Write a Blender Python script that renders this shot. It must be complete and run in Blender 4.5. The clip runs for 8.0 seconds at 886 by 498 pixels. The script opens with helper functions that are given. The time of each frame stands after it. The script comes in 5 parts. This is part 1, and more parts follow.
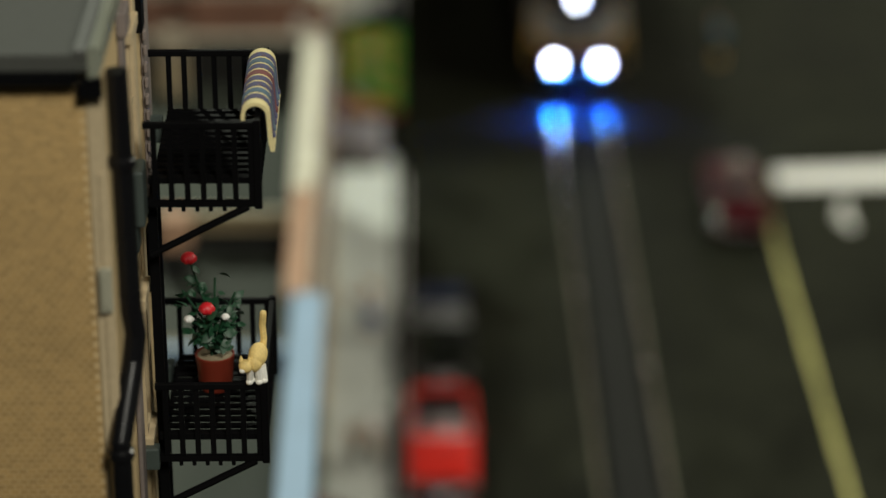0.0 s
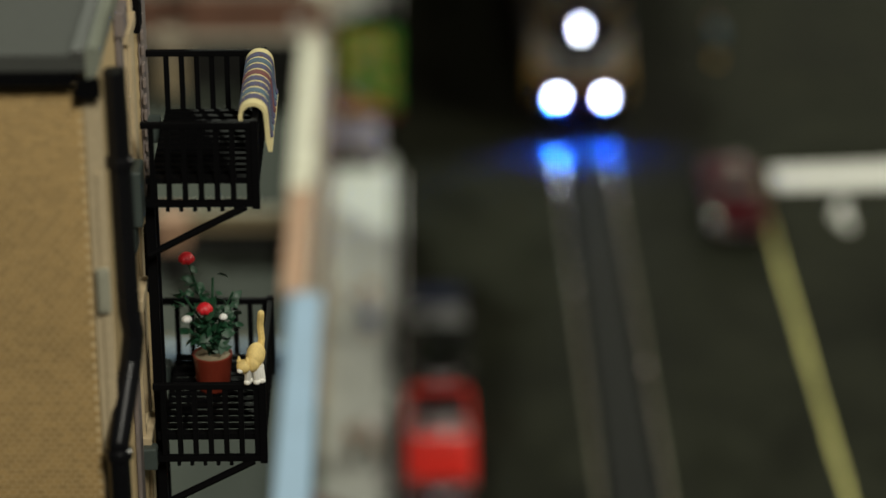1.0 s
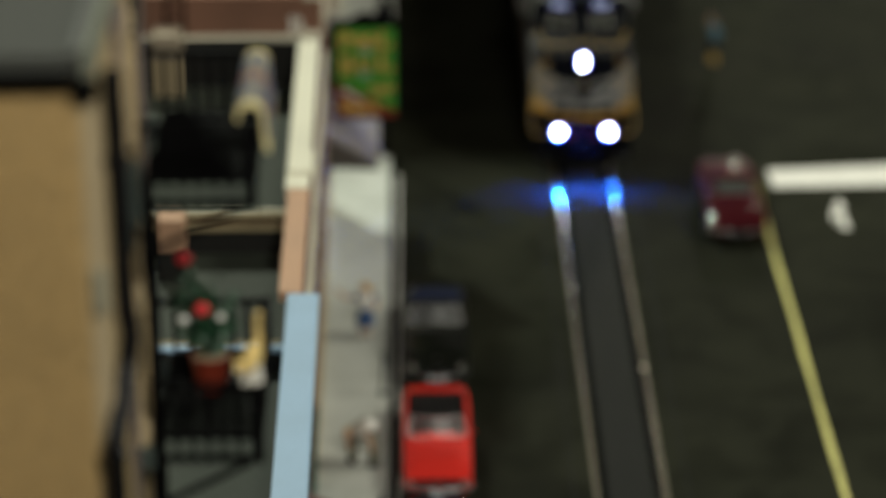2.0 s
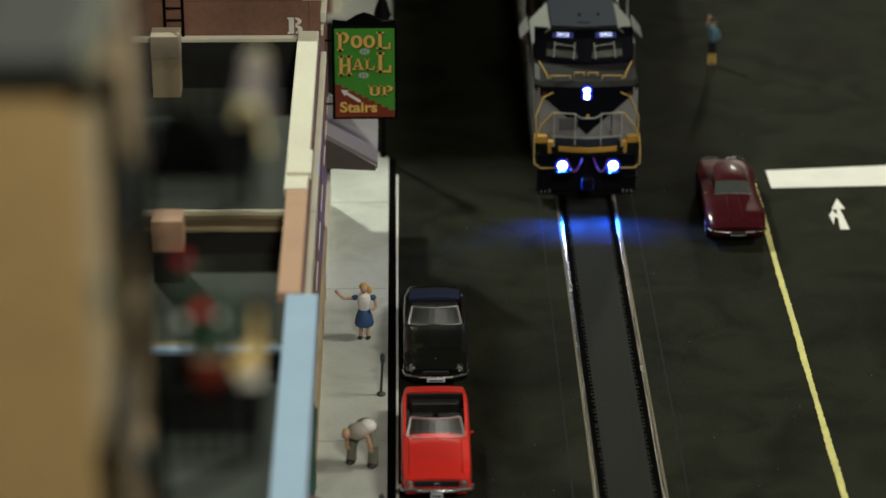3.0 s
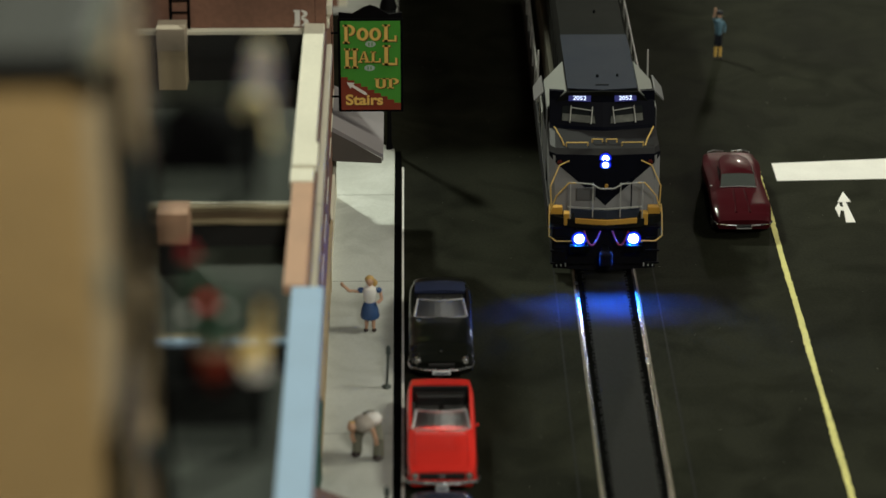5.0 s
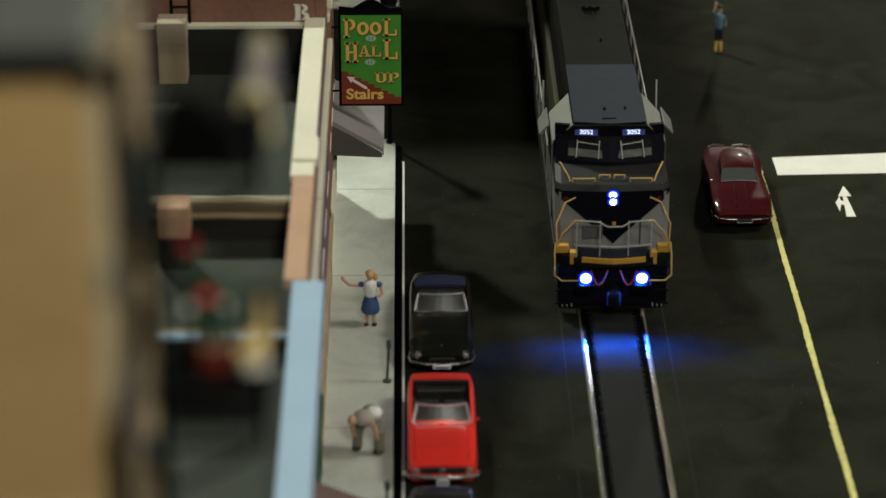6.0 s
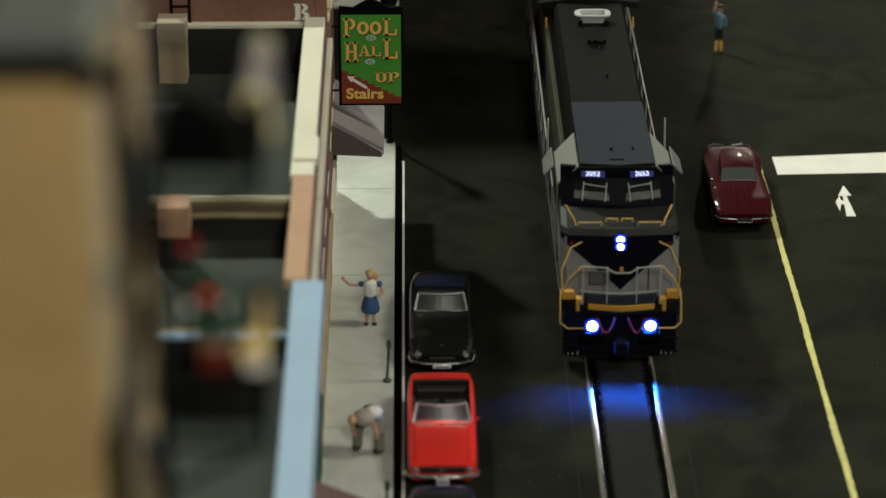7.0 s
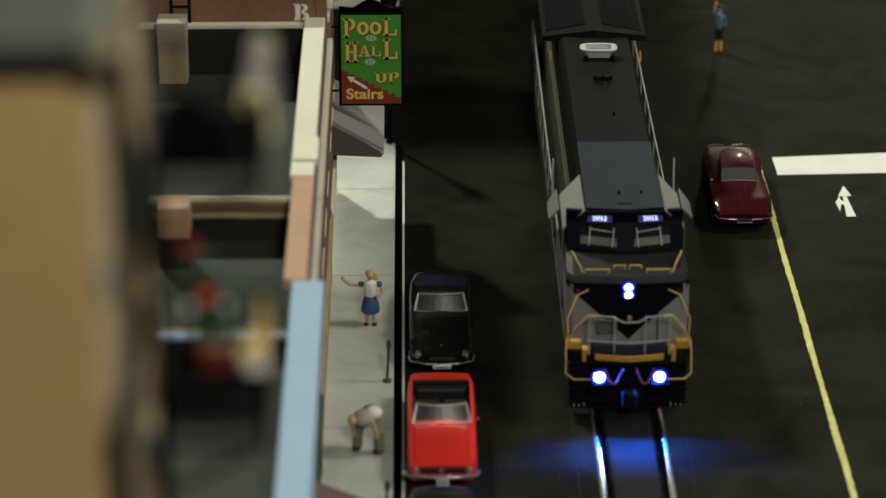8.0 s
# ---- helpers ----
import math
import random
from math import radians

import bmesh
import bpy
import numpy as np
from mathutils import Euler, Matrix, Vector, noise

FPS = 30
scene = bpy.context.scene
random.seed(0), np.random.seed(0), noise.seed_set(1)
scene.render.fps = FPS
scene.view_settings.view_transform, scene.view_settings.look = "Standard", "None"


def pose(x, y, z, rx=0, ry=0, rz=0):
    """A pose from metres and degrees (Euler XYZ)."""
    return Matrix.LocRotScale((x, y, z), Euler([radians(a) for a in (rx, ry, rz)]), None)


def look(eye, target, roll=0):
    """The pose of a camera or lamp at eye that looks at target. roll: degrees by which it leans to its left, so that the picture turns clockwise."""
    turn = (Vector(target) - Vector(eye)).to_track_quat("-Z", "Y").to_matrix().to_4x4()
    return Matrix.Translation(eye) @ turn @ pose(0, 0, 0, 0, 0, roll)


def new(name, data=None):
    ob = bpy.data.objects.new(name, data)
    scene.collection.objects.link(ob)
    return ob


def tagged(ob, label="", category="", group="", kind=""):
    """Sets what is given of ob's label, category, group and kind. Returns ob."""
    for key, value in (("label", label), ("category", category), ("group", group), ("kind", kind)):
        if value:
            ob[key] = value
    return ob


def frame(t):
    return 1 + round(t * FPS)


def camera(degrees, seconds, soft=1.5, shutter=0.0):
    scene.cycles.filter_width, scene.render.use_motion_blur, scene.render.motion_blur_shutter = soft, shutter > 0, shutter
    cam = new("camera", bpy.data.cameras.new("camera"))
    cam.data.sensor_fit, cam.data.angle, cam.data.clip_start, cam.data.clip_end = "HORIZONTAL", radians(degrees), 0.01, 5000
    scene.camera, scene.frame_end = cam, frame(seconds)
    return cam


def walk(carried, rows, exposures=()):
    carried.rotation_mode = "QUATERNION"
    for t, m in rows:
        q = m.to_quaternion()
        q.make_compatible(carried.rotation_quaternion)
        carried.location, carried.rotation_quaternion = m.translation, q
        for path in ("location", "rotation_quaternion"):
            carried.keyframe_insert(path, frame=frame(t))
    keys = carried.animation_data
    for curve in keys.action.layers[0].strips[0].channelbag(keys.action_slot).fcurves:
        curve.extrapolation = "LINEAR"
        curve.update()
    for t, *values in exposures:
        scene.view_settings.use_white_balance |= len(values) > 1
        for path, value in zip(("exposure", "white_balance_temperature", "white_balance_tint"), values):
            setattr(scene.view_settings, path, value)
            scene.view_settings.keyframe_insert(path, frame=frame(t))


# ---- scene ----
cam = camera(18.0, 8.0, soft=1.5)
EYE = (0.0, 0.0, 0.7086)
walk(cam, [
    (0.0, look(EYE, (0.01922, 1.5, 0.01604))),
    (0.5, look(EYE, (0.01955, 1.5, 0.01604))),
    (1.0, look(EYE, (0.02055, 1.5, 0.01603))),
    (1.5, look(EYE, (0.02122, 1.5, 0.01621))),
    (1.7, look(EYE, (0.02156, 1.5, 0.01621))),
    (2.8, look(EYE, (0.02322, 1.5, 0.01694))),
    (3.0, look(EYE, (0.02289, 1.5, 0.01675))),
    (3.5, look(EYE, (0.02189, 1.5, 0.01566))),
    (4.0, look(EYE, (0.02055, 1.5, 0.01438))),
    (4.5, look(EYE, (0.01989, 1.5, 0.01346))),
    (4.7, look(EYE, (0.01972, 1.5, 0.01309))),
    (5.8, look(EYE, (0.01922, 1.5, 0.00849))),
    (6.0, look(EYE, (0.01922, 1.5, 0.00823))),
    (6.5, look(EYE, (0.01922, 1.5, 0.00831))),
    (7.0, look(EYE, (0.01922, 1.5, 0.00794))),
    (7.5, look(EYE, (0.01922, 1.5, 0.00831))),
    (8.0, look(EYE, (0.01922, 1.5, 0.00812))),
])
# a long lens at a wide aperture: the focus is pulled from the balcony to the street
focus_point = new("focus_point")
cam.data.dof.use_dof = True
cam.data.dof.focus_object = focus_point
cam.data.dof.aperture_fstop = 8.6
cam.data.dof.aperture_blades = 0

# ---- world and lights ----
world = bpy.data.worlds.new("room_world")
scene.world = world
world.use_nodes = True
world.node_tree.nodes["Background"].inputs[0].default_value = (0.9, 0.85, 0.75, 1)
world.node_tree.nodes["Background"].inputs[1].default_value = 0.004


def area_lamp(name, place, target, size, watts, colour):
    lamp = bpy.data.lights.new(name, "AREA")
    lamp.shape, lamp.size, lamp.energy, lamp.color = "DISK", size, watts, colour
    ob = new(name, lamp)
    ob.matrix_world = look(place, target)
    return ob


WARM = (0.985, 0.965, 0.79)
GREENISH = (0.94, 1.0, 0.82)
area_lamp("ceiling_lamp_far", (-0.83, 2.85, 1.66), (0.0, 1.6, 0.0), 0.15, 23, GREENISH)
# added fill lamps without fixtures: one for the tan front, one from the right
area_lamp("ceiling_lamp_near", (0.25, -0.28, 1.26), (-0.06, 0.6, 0.40), 0.26, 6.5, (1.0, 0.975, 0.84))
area_lamp("ceiling_lamp_side", (1.25, 1.35, 1.20), (0.16, 1.45, 0.0), 0.42, 7.0, WARM)
# a spotlight on the far wall, aimed at the crossing
spot = bpy.data.lights.new("wall_spotlight", "SPOT")
spot.energy, spot.color, spot.spot_size, spot.spot_blend, spot.shadow_soft_size = 26, (1.0, 0.94, 0.76), radians(11.5), 0.95, 0.05
new("wall_spotlight", spot).matrix_world = look((0.72, 4.5, 0.78), (0.30, 1.52, 0.0))
scene.view_settings.exposure = 0.74
# ---- small tools; all lengths below are in millimetres of the model town ----
MM = 0.001


def box(bm, x0, x1, y0, y1, z0, z1, bevel=0.0):
    m = bm if not bevel else bmesh.new()
    vs = [m.verts.new((x, y, z)) for x in (x0, x1) for y in (y0, y1) for z in (z0, z1)]
    for q in ((0, 1, 3, 2), (4, 6, 7, 5), (0, 4, 5, 1), (2, 3, 7, 6), (0, 2, 6, 4), (1, 5, 7, 3)):
        m.faces.new([vs[i] for i in q])
    if bevel:
        bmesh.ops.bevel(m, geom=m.edges[:], offset=bevel, segments=2, affect="EDGES", profile=0.5)
        merge(bm, m)
    return bm


def merge(bm, other):
    mesh = bpy.data.meshes.new("scratch")
    other.to_mesh(mesh)
    other.free()
    bm.from_mesh(mesh)
    bpy.data.meshes.remove(mesh)


def loft(bm, rings, caps=True, closed=True):
    made = [[bm.verts.new(p) for p in ring] for ring in rings]
    n = len(made[0])
    for a, b in zip(made, made[1:]):
        for i in range(n if closed else n - 1):
            j = (i + 1) % n
            bm.faces.new((a[i], a[j], b[j], b[i]))
    if caps and closed:
        bm.faces.new(made[0][::-1])
        bm.faces.new(made[-1])
    return bm


def prism(bm, pts, axis, a, b):
    """A flat outline pushed along one axis: the outline is in the other two axes, in order x, y, z."""
    def at(u, v, w):
        return {"x": (w, u, v), "y": (u, w, v), "z": (u, v, w)}[axis]
    return loft(bm, [[at(u, v, a) for u, v in pts], [at(u, v, b) for u, v in pts]])


def rod(bm, p, q, r, r2=None, n=8):
    p, q = Vector(p), Vector(q)
    d = (q - p).normalized()
    side = d.orthogonal().normalized()
    up = d.cross(side)
    r2 = r if r2 is None else r2
    ring = lambda c, rad: [c + rad * (math.cos(2 * math.pi * i / n) * side + math.sin(2 * math.pi * i / n) * up) for i in range(n)]
    return loft(bm, [ring(p, r), ring(q, r2)])


def tube(bm, pts, r, n=6):
    for p, q in zip(pts, pts[1:]):
        rod(bm, p, q, r, n=n)
    return bm


def lathe(bm, profile, at=(0, 0, 0), n=16):
    x, y, z = at
    return loft(bm, [[(x + r * math.cos(2 * math.pi * i / n), y + r * math.sin(2 * math.pi * i / n), z + h) for i in range(n)] for r, h in profile])


def ball(bm, at, r, n=10):
    rx, ry, rz = r if isinstance(r, tuple) else (r, r, r)
    rings = []
    for k in range(1, n):
        a = math.pi * k / n
        rings.append([(at[0] + rx * math.sin(a) * math.cos(2 * math.pi * i / n), at[1] + ry * math.sin(a) * math.sin(2 * math.pi * i / n), at[2] - rz * math.cos(a)) for i in range(n)])
    return loft(bm, rings)


def thing(name, label, category, at=(0, 0, 0), rz=0, group="", kind=""):
    ob = new(name)
    ob.empty_display_size = 0.01
    ob.matrix_world = pose(at[0] * MM, at[1] * MM, at[2] * MM, 0, 0, rz)
    return tagged(ob, label, category, group, kind)


def part(name, bm, material, parent=None, label="", smooth=False, kind=""):
    bmesh.ops.recalc_face_normals(bm, faces=bm.faces[:])
    mesh = bpy.data.meshes.new(name)
    for v in bm.verts:
        v.co *= MM
    if smooth:
        for f in bm.faces:
            f.smooth = True
    bm.to_mesh(mesh)
    bm.free()
    mesh.materials.append(material)
    if smooth:
        mesh.set_sharp_from_angle(angle=radians(38))
    ob = new(name, mesh)
    ob.parent = parent
    return tagged(ob, label, "", "", kind)


def again(ob, x=0.0, y=0.0, z=0.0, parent=None):
    """Another piece on the same mesh, moved by millimetres."""
    c = new(ob.name.split(".")[0], ob.data)
    c.parent = parent or ob.parent
    c.location = (ob.location.x + x * MM, ob.location.y + y * MM, ob.location.z + z * MM)
    for k in ("label", "kind"):
        if k in ob:
            c[k] = ob[k]
    return c


def B():
    return bmesh.new()


def lettering(name, text, size, material, parent, m, label="", depth=0.15, stretch=1.0, bold=0.0):
    """Words in the built-in font as a mesh; m places the middle of the words, in millimetres."""
    curve = bpy.data.curves.new(name, "FONT")
    curve.body, curve.size, curve.extrude, curve.align_x, curve.align_y = text, size * MM, depth * MM, "CENTER", "CENTER"
    curve.offset = bold * MM
    ob = new(name, curve)
    mesh = bpy.data.meshes.new_from_object(ob.evaluated_get(bpy.context.evaluated_depsgraph_get()))
    bpy.data.objects.remove(ob)
    bpy.data.curves.remove(curve)
    mesh.materials.clear()
    mesh.materials.append(material)
    out = new(name, mesh)
    m = m.copy()
    m.translation *= MM
    mesh.transform(Matrix.Diagonal((stretch, 1, 1, 1)))
    mesh.transform(m)
    out.parent = parent
    return tagged(out, label)


# ---- materials ----
def mat(name, colour, rough=0.6, metal=0.0, vary=0.25, grain=180.0, bump=0.15, stain=25.0, coat=0.0, second=None, spec=0.5):
    m = bpy.data.materials.new(name)
    m.use_nodes = True
    nt = m.node_tree
    bsdf = nt.nodes["Principled BSDF"]
    bsdf.inputs["Roughness"].default_value = rough
    bsdf.inputs["Metallic"].default_value = metal
    bsdf.inputs["Coat Weight"].default_value = coat
    bsdf.inputs["Coat Roughness"].default_value = 0.05
    bsdf.inputs["Specular IOR Level"].default_value = spec
    co = nt.nodes.new("ShaderNodeTexCoord")
    fine, broad = nt.nodes.new("ShaderNodeTexNoise"), nt.nodes.new("ShaderNodeTexNoise")
    for n, s in ((fine, grain * 10), (broad, stain)):
        n.inputs["Scale"].default_value = s
        n.inputs["Detail"].default_value = 5
        nt.links.new(co.outputs["Object"], n.inputs["Vector"])
    info = nt.nodes.new("ShaderNodeObjectInfo")
    total = nt.nodes.new("ShaderNodeMath")
    total.operation = "MULTIPLY_ADD"
    nt.links.new(fine.outputs[0], total.inputs[0])
    total.inputs[1].default_value = 0.5
    nt.links.new(broad.outputs[0], total.inputs[2])
    span = nt.nodes.new("ShaderNodeMapRange")
    span.inputs[1].default_value, span.inputs[2].default_value = 0.45, 1.05
    nt.links.new(total.outputs[0], span.inputs[0])
    ramp = nt.nodes.new("ShaderNodeMix")
    ramp.data_type = "RGBA"
    nt.links.new(span.outputs[0], ramp.inputs[0])
    lo = [c * (1 - vary) for c in colour] if second is None else second
    ramp.inputs[6].default_value = (*lo, 1)
    ramp.inputs[7].default_value = (*[min(1, c * (1 + vary)) for c in colour], 1)
    nt.links.new(ramp.outputs[2], bsdf.inputs["Base Color"])
    rr = nt.nodes.new("ShaderNodeMapRange")
    rr.inputs[3].default_value, rr.inputs[4].default_value = max(0.02, rough - 0.12), min(1, rough + 0.12)
    nt.links.new(broad.outputs[0], rr.inputs[0])
    nt.links.new(rr.outputs[0], bsdf.inputs["Roughness"])
    if bump:
        bp = nt.nodes.new("ShaderNodeBump")
        bp.inputs["Strength"].default_value = bump
        bp.inputs["Distance"].default_value = 0.0004
        nt.links.new(fine.outputs[0], bp.inputs["Height"])
        nt.links.new(bp.outputs[0], bsdf.inputs["Normal"])
    return m


def scuffed(m, scale, amount):
    """Darker worn patches of a middle size over a material's colour."""
    nt = m.node_tree
    bsdf = nt.nodes["Principled BSDF"]
    co, nz, rg, mx = (nt.nodes.new("ShaderNode" + k) for k in ("TexCoord", "TexNoise", "MapRange", "Mix"))
    nz.inputs["Scale"].default_value, nz.inputs["Detail"].default_value, nz.inputs["Distortion"].default_value = scale, 8, 1.2
    nt.links.new(co.outputs["Object"], nz.inputs["Vector"])
    rg.inputs[1].default_value, rg.inputs[2].default_value, rg.inputs[4].default_value = 0.42, 0.68, amount
    nt.links.new(nz.outputs[0], rg.inputs[0])
    mx.data_type, mx.blend_type = "RGBA", "MULTIPLY"
    old = bsdf.inputs["Base Color"].links[0].from_socket
    nt.links.new(rg.outputs[0], mx.inputs[0]); nt.links.new(old, mx.inputs[6])
    mx.inputs[7].default_value = (0.45, 0.46, 0.42, 1)
    nt.links.new(mx.outputs[2], bsdf.inputs["Base Color"])
    return m


def glow(name, colour, strength):
    m = bpy.data.materials.new(name)
    m.use_nodes = True
    b = m.node_tree.nodes["Principled BSDF"]
    b.inputs["Base Color"].default_value = (*colour, 1)
    b.inputs["Emission Color"].default_value = (*colour, 1)
    b.inputs["Emission Strength"].default_value = strength
    return m


def glass(name, colour, rough=0.04):
    m = bpy.data.materials.new(name)
    m.use_nodes = True
    b = m.node_tree.nodes["Principled BSDF"]
    b.inputs["Base Color"].default_value = (*colour, 1)
    b.inputs["Roughness"].default_value = rough
    b.inputs["Transmission Weight"].default_value = 1.0
    b.inputs["IOR"].default_value = 1.35
    return m


ASPHALT = scuffed(mat("street_asphalt", (0.0205, 0.0215, 0.0145), 0.75, vary=0.4, grain=60, bump=0.3, stain=9, second=(0.0085, 0.009, 0.0062), spec=0.03), 22, 0.8)
JOINT = mat("pavement_joint", (0.20, 0.21, 0.20), 0.8)
INFILL = mat("track_infill", (0.015, 0.0155, 0.0145), 0.7, vary=0.3, grain=60, bump=0.2, stain=12, spec=0.08)
CONCRETE = scuffed(mat("sidewalk_concrete", (0.58, 0.60, 0.565), 0.75, vary=0.15, grain=80, bump=0.2, stain=14), 30, 0.3)
BLACK = mat("black_paint", (0.0035, 0.0035, 0.0035), 0.8, vary=0.3, bump=0.1, spec=0.0)
WHITE_LINE = mat("white_road_paint", (0.82, 0.80, 0.76), 0.7, vary=0.08, grain=90, bump=0.2, stain=60)
YELLOW_LINE = mat("yellow_road_paint", (0.62, 0.58, 0.20), 0.7, vary=0.2, grain=90, bump=0.2, stain=60)
RAIL = mat("rail_steel", (0.55, 0.50, 0.42), 0.24, metal=1.0, vary=0.2, stain=30)
RAIL_SIDE = mat("rail_rust", (0.13, 0.11, 0.08), 0.6, metal=0.3, vary=0.3)
TAN_TRIM = mat("tan_stone_trim", (0.44, 0.35, 0.22), 0.75, vary=0.2, grain=60)
GREY_ROOF = mat("grey_roof_felt", (0.048, 0.050, 0.044), 0.85, vary=0.15, grain=60)
GREEN_ROOF = mat("green_grey_roof_felt", (0.036, 0.044, 0.033), 0.8, vary=0.25, grain=40, stain=12)
BLUE_PAINT = mat("pale_blue_paint", (0.34, 0.49, 0.68), 0.7, vary=0.08, grain=60)
BROWN_PAINT = mat("salmon_brown_paint", (0.52, 0.31, 0.20), 0.7, vary=0.12, grain=60)
CREAM_PAINT = mat("cream_paint", (0.78, 0.745, 0.61), 0.65, vary=0.1, grain=60)
RED_BRICK = mat("red_brown_brick", (0.25, 0.125, 0.085), 0.8, vary=0.25, grain=40)
PURPLE_BRICK = mat("dull_purple_brick", (0.20, 0.12, 0.11), 0.8, vary=0.25, grain=40)
IRON = mat("black_iron", (0.0035, 0.0035, 0.004), 0.55, vary=0.3, bump=0.1, spec=0.04)
GLASS_DARK = mat("dark_window_glass", (0.012, 0.014, 0.015), 0.15, vary=0.2, bump=0.0, spec=0.2)
CLEAR = glass("clear_plastic", (0.86, 0.89, 0.89), 0.32)
CHROME = mat("chrome", (0.82, 0.82, 0.84), 0.28, metal=1.0, vary=0.05, bump=0.0)
WALL_PAINT = mat("room_wall_paint", (0.10, 0.10, 0.095), 0.8, vary=0.1, grain=5, stain=2)
PLY = mat("plywood", (0.35, 0.25, 0.15), 0.7, vary=0.2, grain=5, stain=3)
CARPET = mat("carpet", (0.10, 0.09, 0.08), 0.95, vary=0.2, grain=10, stain=2)

# ---- the room and the layout table ----
def room():
    b = B(); box(b, -2600, 2600, -2100, 4800, -1060, -1000)
    tagged(part("floor", b, CARPET), "dark carpeted floor of the train room", "floor", "", "structure")
    b = B(); box(b, -2600, 2600, -2100, 4800, 1700, 1760)
    tagged(part("ceiling", b, WALL_PAINT), "plain painted ceiling of the train room", "ceiling", "", "structure")
    for name, x0, x1, y0, y1 in (("wall_west", -2700, -2600, -2200, 4900), ("wall_east", 2600, 2700, -2200, 4900), ("wall_north", -2600, 2600, 4800, 4900), ("wall_south", -2600, 2600, -2200, -2100)):
        b = B(); box(b, x0, x1, y0, y1, -1060, 1760)
        tagged(part(name, b, WALL_PAINT), "plain painted wall of the train room", "wall", "", "structure")
    t = thing("layout_table", "plywood table that carries the model town", "table")
    b = B(); box(b, -900, 1100, 330, 3200, -40, -20.5, 2); part("tabletop", b, PLY, t)
    for x in (-850, 1050):
        for y in (380, 3150):
            b = B(); box(b, x - 30, x + 30, y - 30, y + 30, -1000, -40, 2); part("leg", b, PLY, t)


room()


def street():
    b = B(); box(b, -900, 1100, 330, 3200, -20, 0)
    tagged(part("road", b, ASPHALT), "dark asphalt model street with street-running track", "road", "", "structure")
    s = thing("pavement", "pale grey concrete sidewalk with a dark kerb", "pavement", kind="structure")
    b = B()
    pts = [(-300, 600), (-9.5, 600)] + [(-9.5 - 12 * (1 - math.cos(a)), 1670 + 12 * math.sin(a)) for a in [i * math.pi / 12 for i in range(7)]] + [(-300, 1682)]
    prism(b, pts, "z", 0.2, 3)
    part("slab", b, CONCRETE, s)
    b = B(); box(b, -9.4, -5.4, 600, 1672, 0.2, 2.2, 0.3); part("kerb", b, BLACK, s, "black painted kerb")
    for y in (1105, 1290, 1475, 1600):
        b = B(); box(b, -46, -9.8, y, y + 0.35, 3.02, 3.08); part("joint", b, JOINT, s)
    s2 = thing("pavement_beyond", "pale concrete sidewalk across the side street", "pavement", kind="structure")
    b = B(); box(b, -300, -8, 1935, 2600, 0.2, 3, 0.4); part("slab", b, CONCRETE, s2)
    b = B(); box(b, -4.9, -3.6, 700, 1650, 0.1, 0.35)
    tagged(part("gutter_line", b, WHITE_LINE), "thin white line painted along the kerb", "road marking", "", "structure")
    rnd = random.Random(3)
    b = B()
    n = 420
    for i in range(n):
        y0 = 900 + 760 * i / n
        y1 = 900 + 760 * (i + 1) / n
        l, r = 220.8 + rnd.uniform(-0.3, 0.3) + 0.25 * math.sin(i * 0.11), 224.1 + rnd.uniform(-0.35, 0.35) + 0.25 * math.sin(i * 0.07)
        box(b, l, r, y0, y1, 0.1, 0.3 + 0.001 * (i % 2))
    tagged(part("centre_line", b, YELLOW_LINE), "ragged yellow centre line painted on the street", "road marking", "", "structure")
    b = B(); prism(b, [(233.2, 1625.2), (420, 1632), (420, 1670), (233, 1653.4)], "z", 0.1, 0.35)
    tagged(part("stop_line", b, WHITE_LINE), "broad white stop line across the lane", "road marking", "", "structure")
    b = B()
    prism(b, [(267.8, 1560.9), (273.6, 1560.9), (272.0, 1592), (269.8, 1592)], "z", 0.1, 0.35)
    prism(b, [(266.8, 1591.5), (275.2, 1592), (272.4, 1607.6)], "z", 0.12, 0.37)
    prism(b, [(264.0, 1582.5), (267.6, 1591.0), (267.6, 1585.5), (270.6, 1582), (270.8, 1577), (267.2, 1579.5), (264.8, 1568.6)], "z", 0.11, 0.36)
    tagged(part("lane_arrow", b, WHITE_LINE), "white turn-lane arrow painted on the street", "road marking", "", "structure")


XT = 114.3


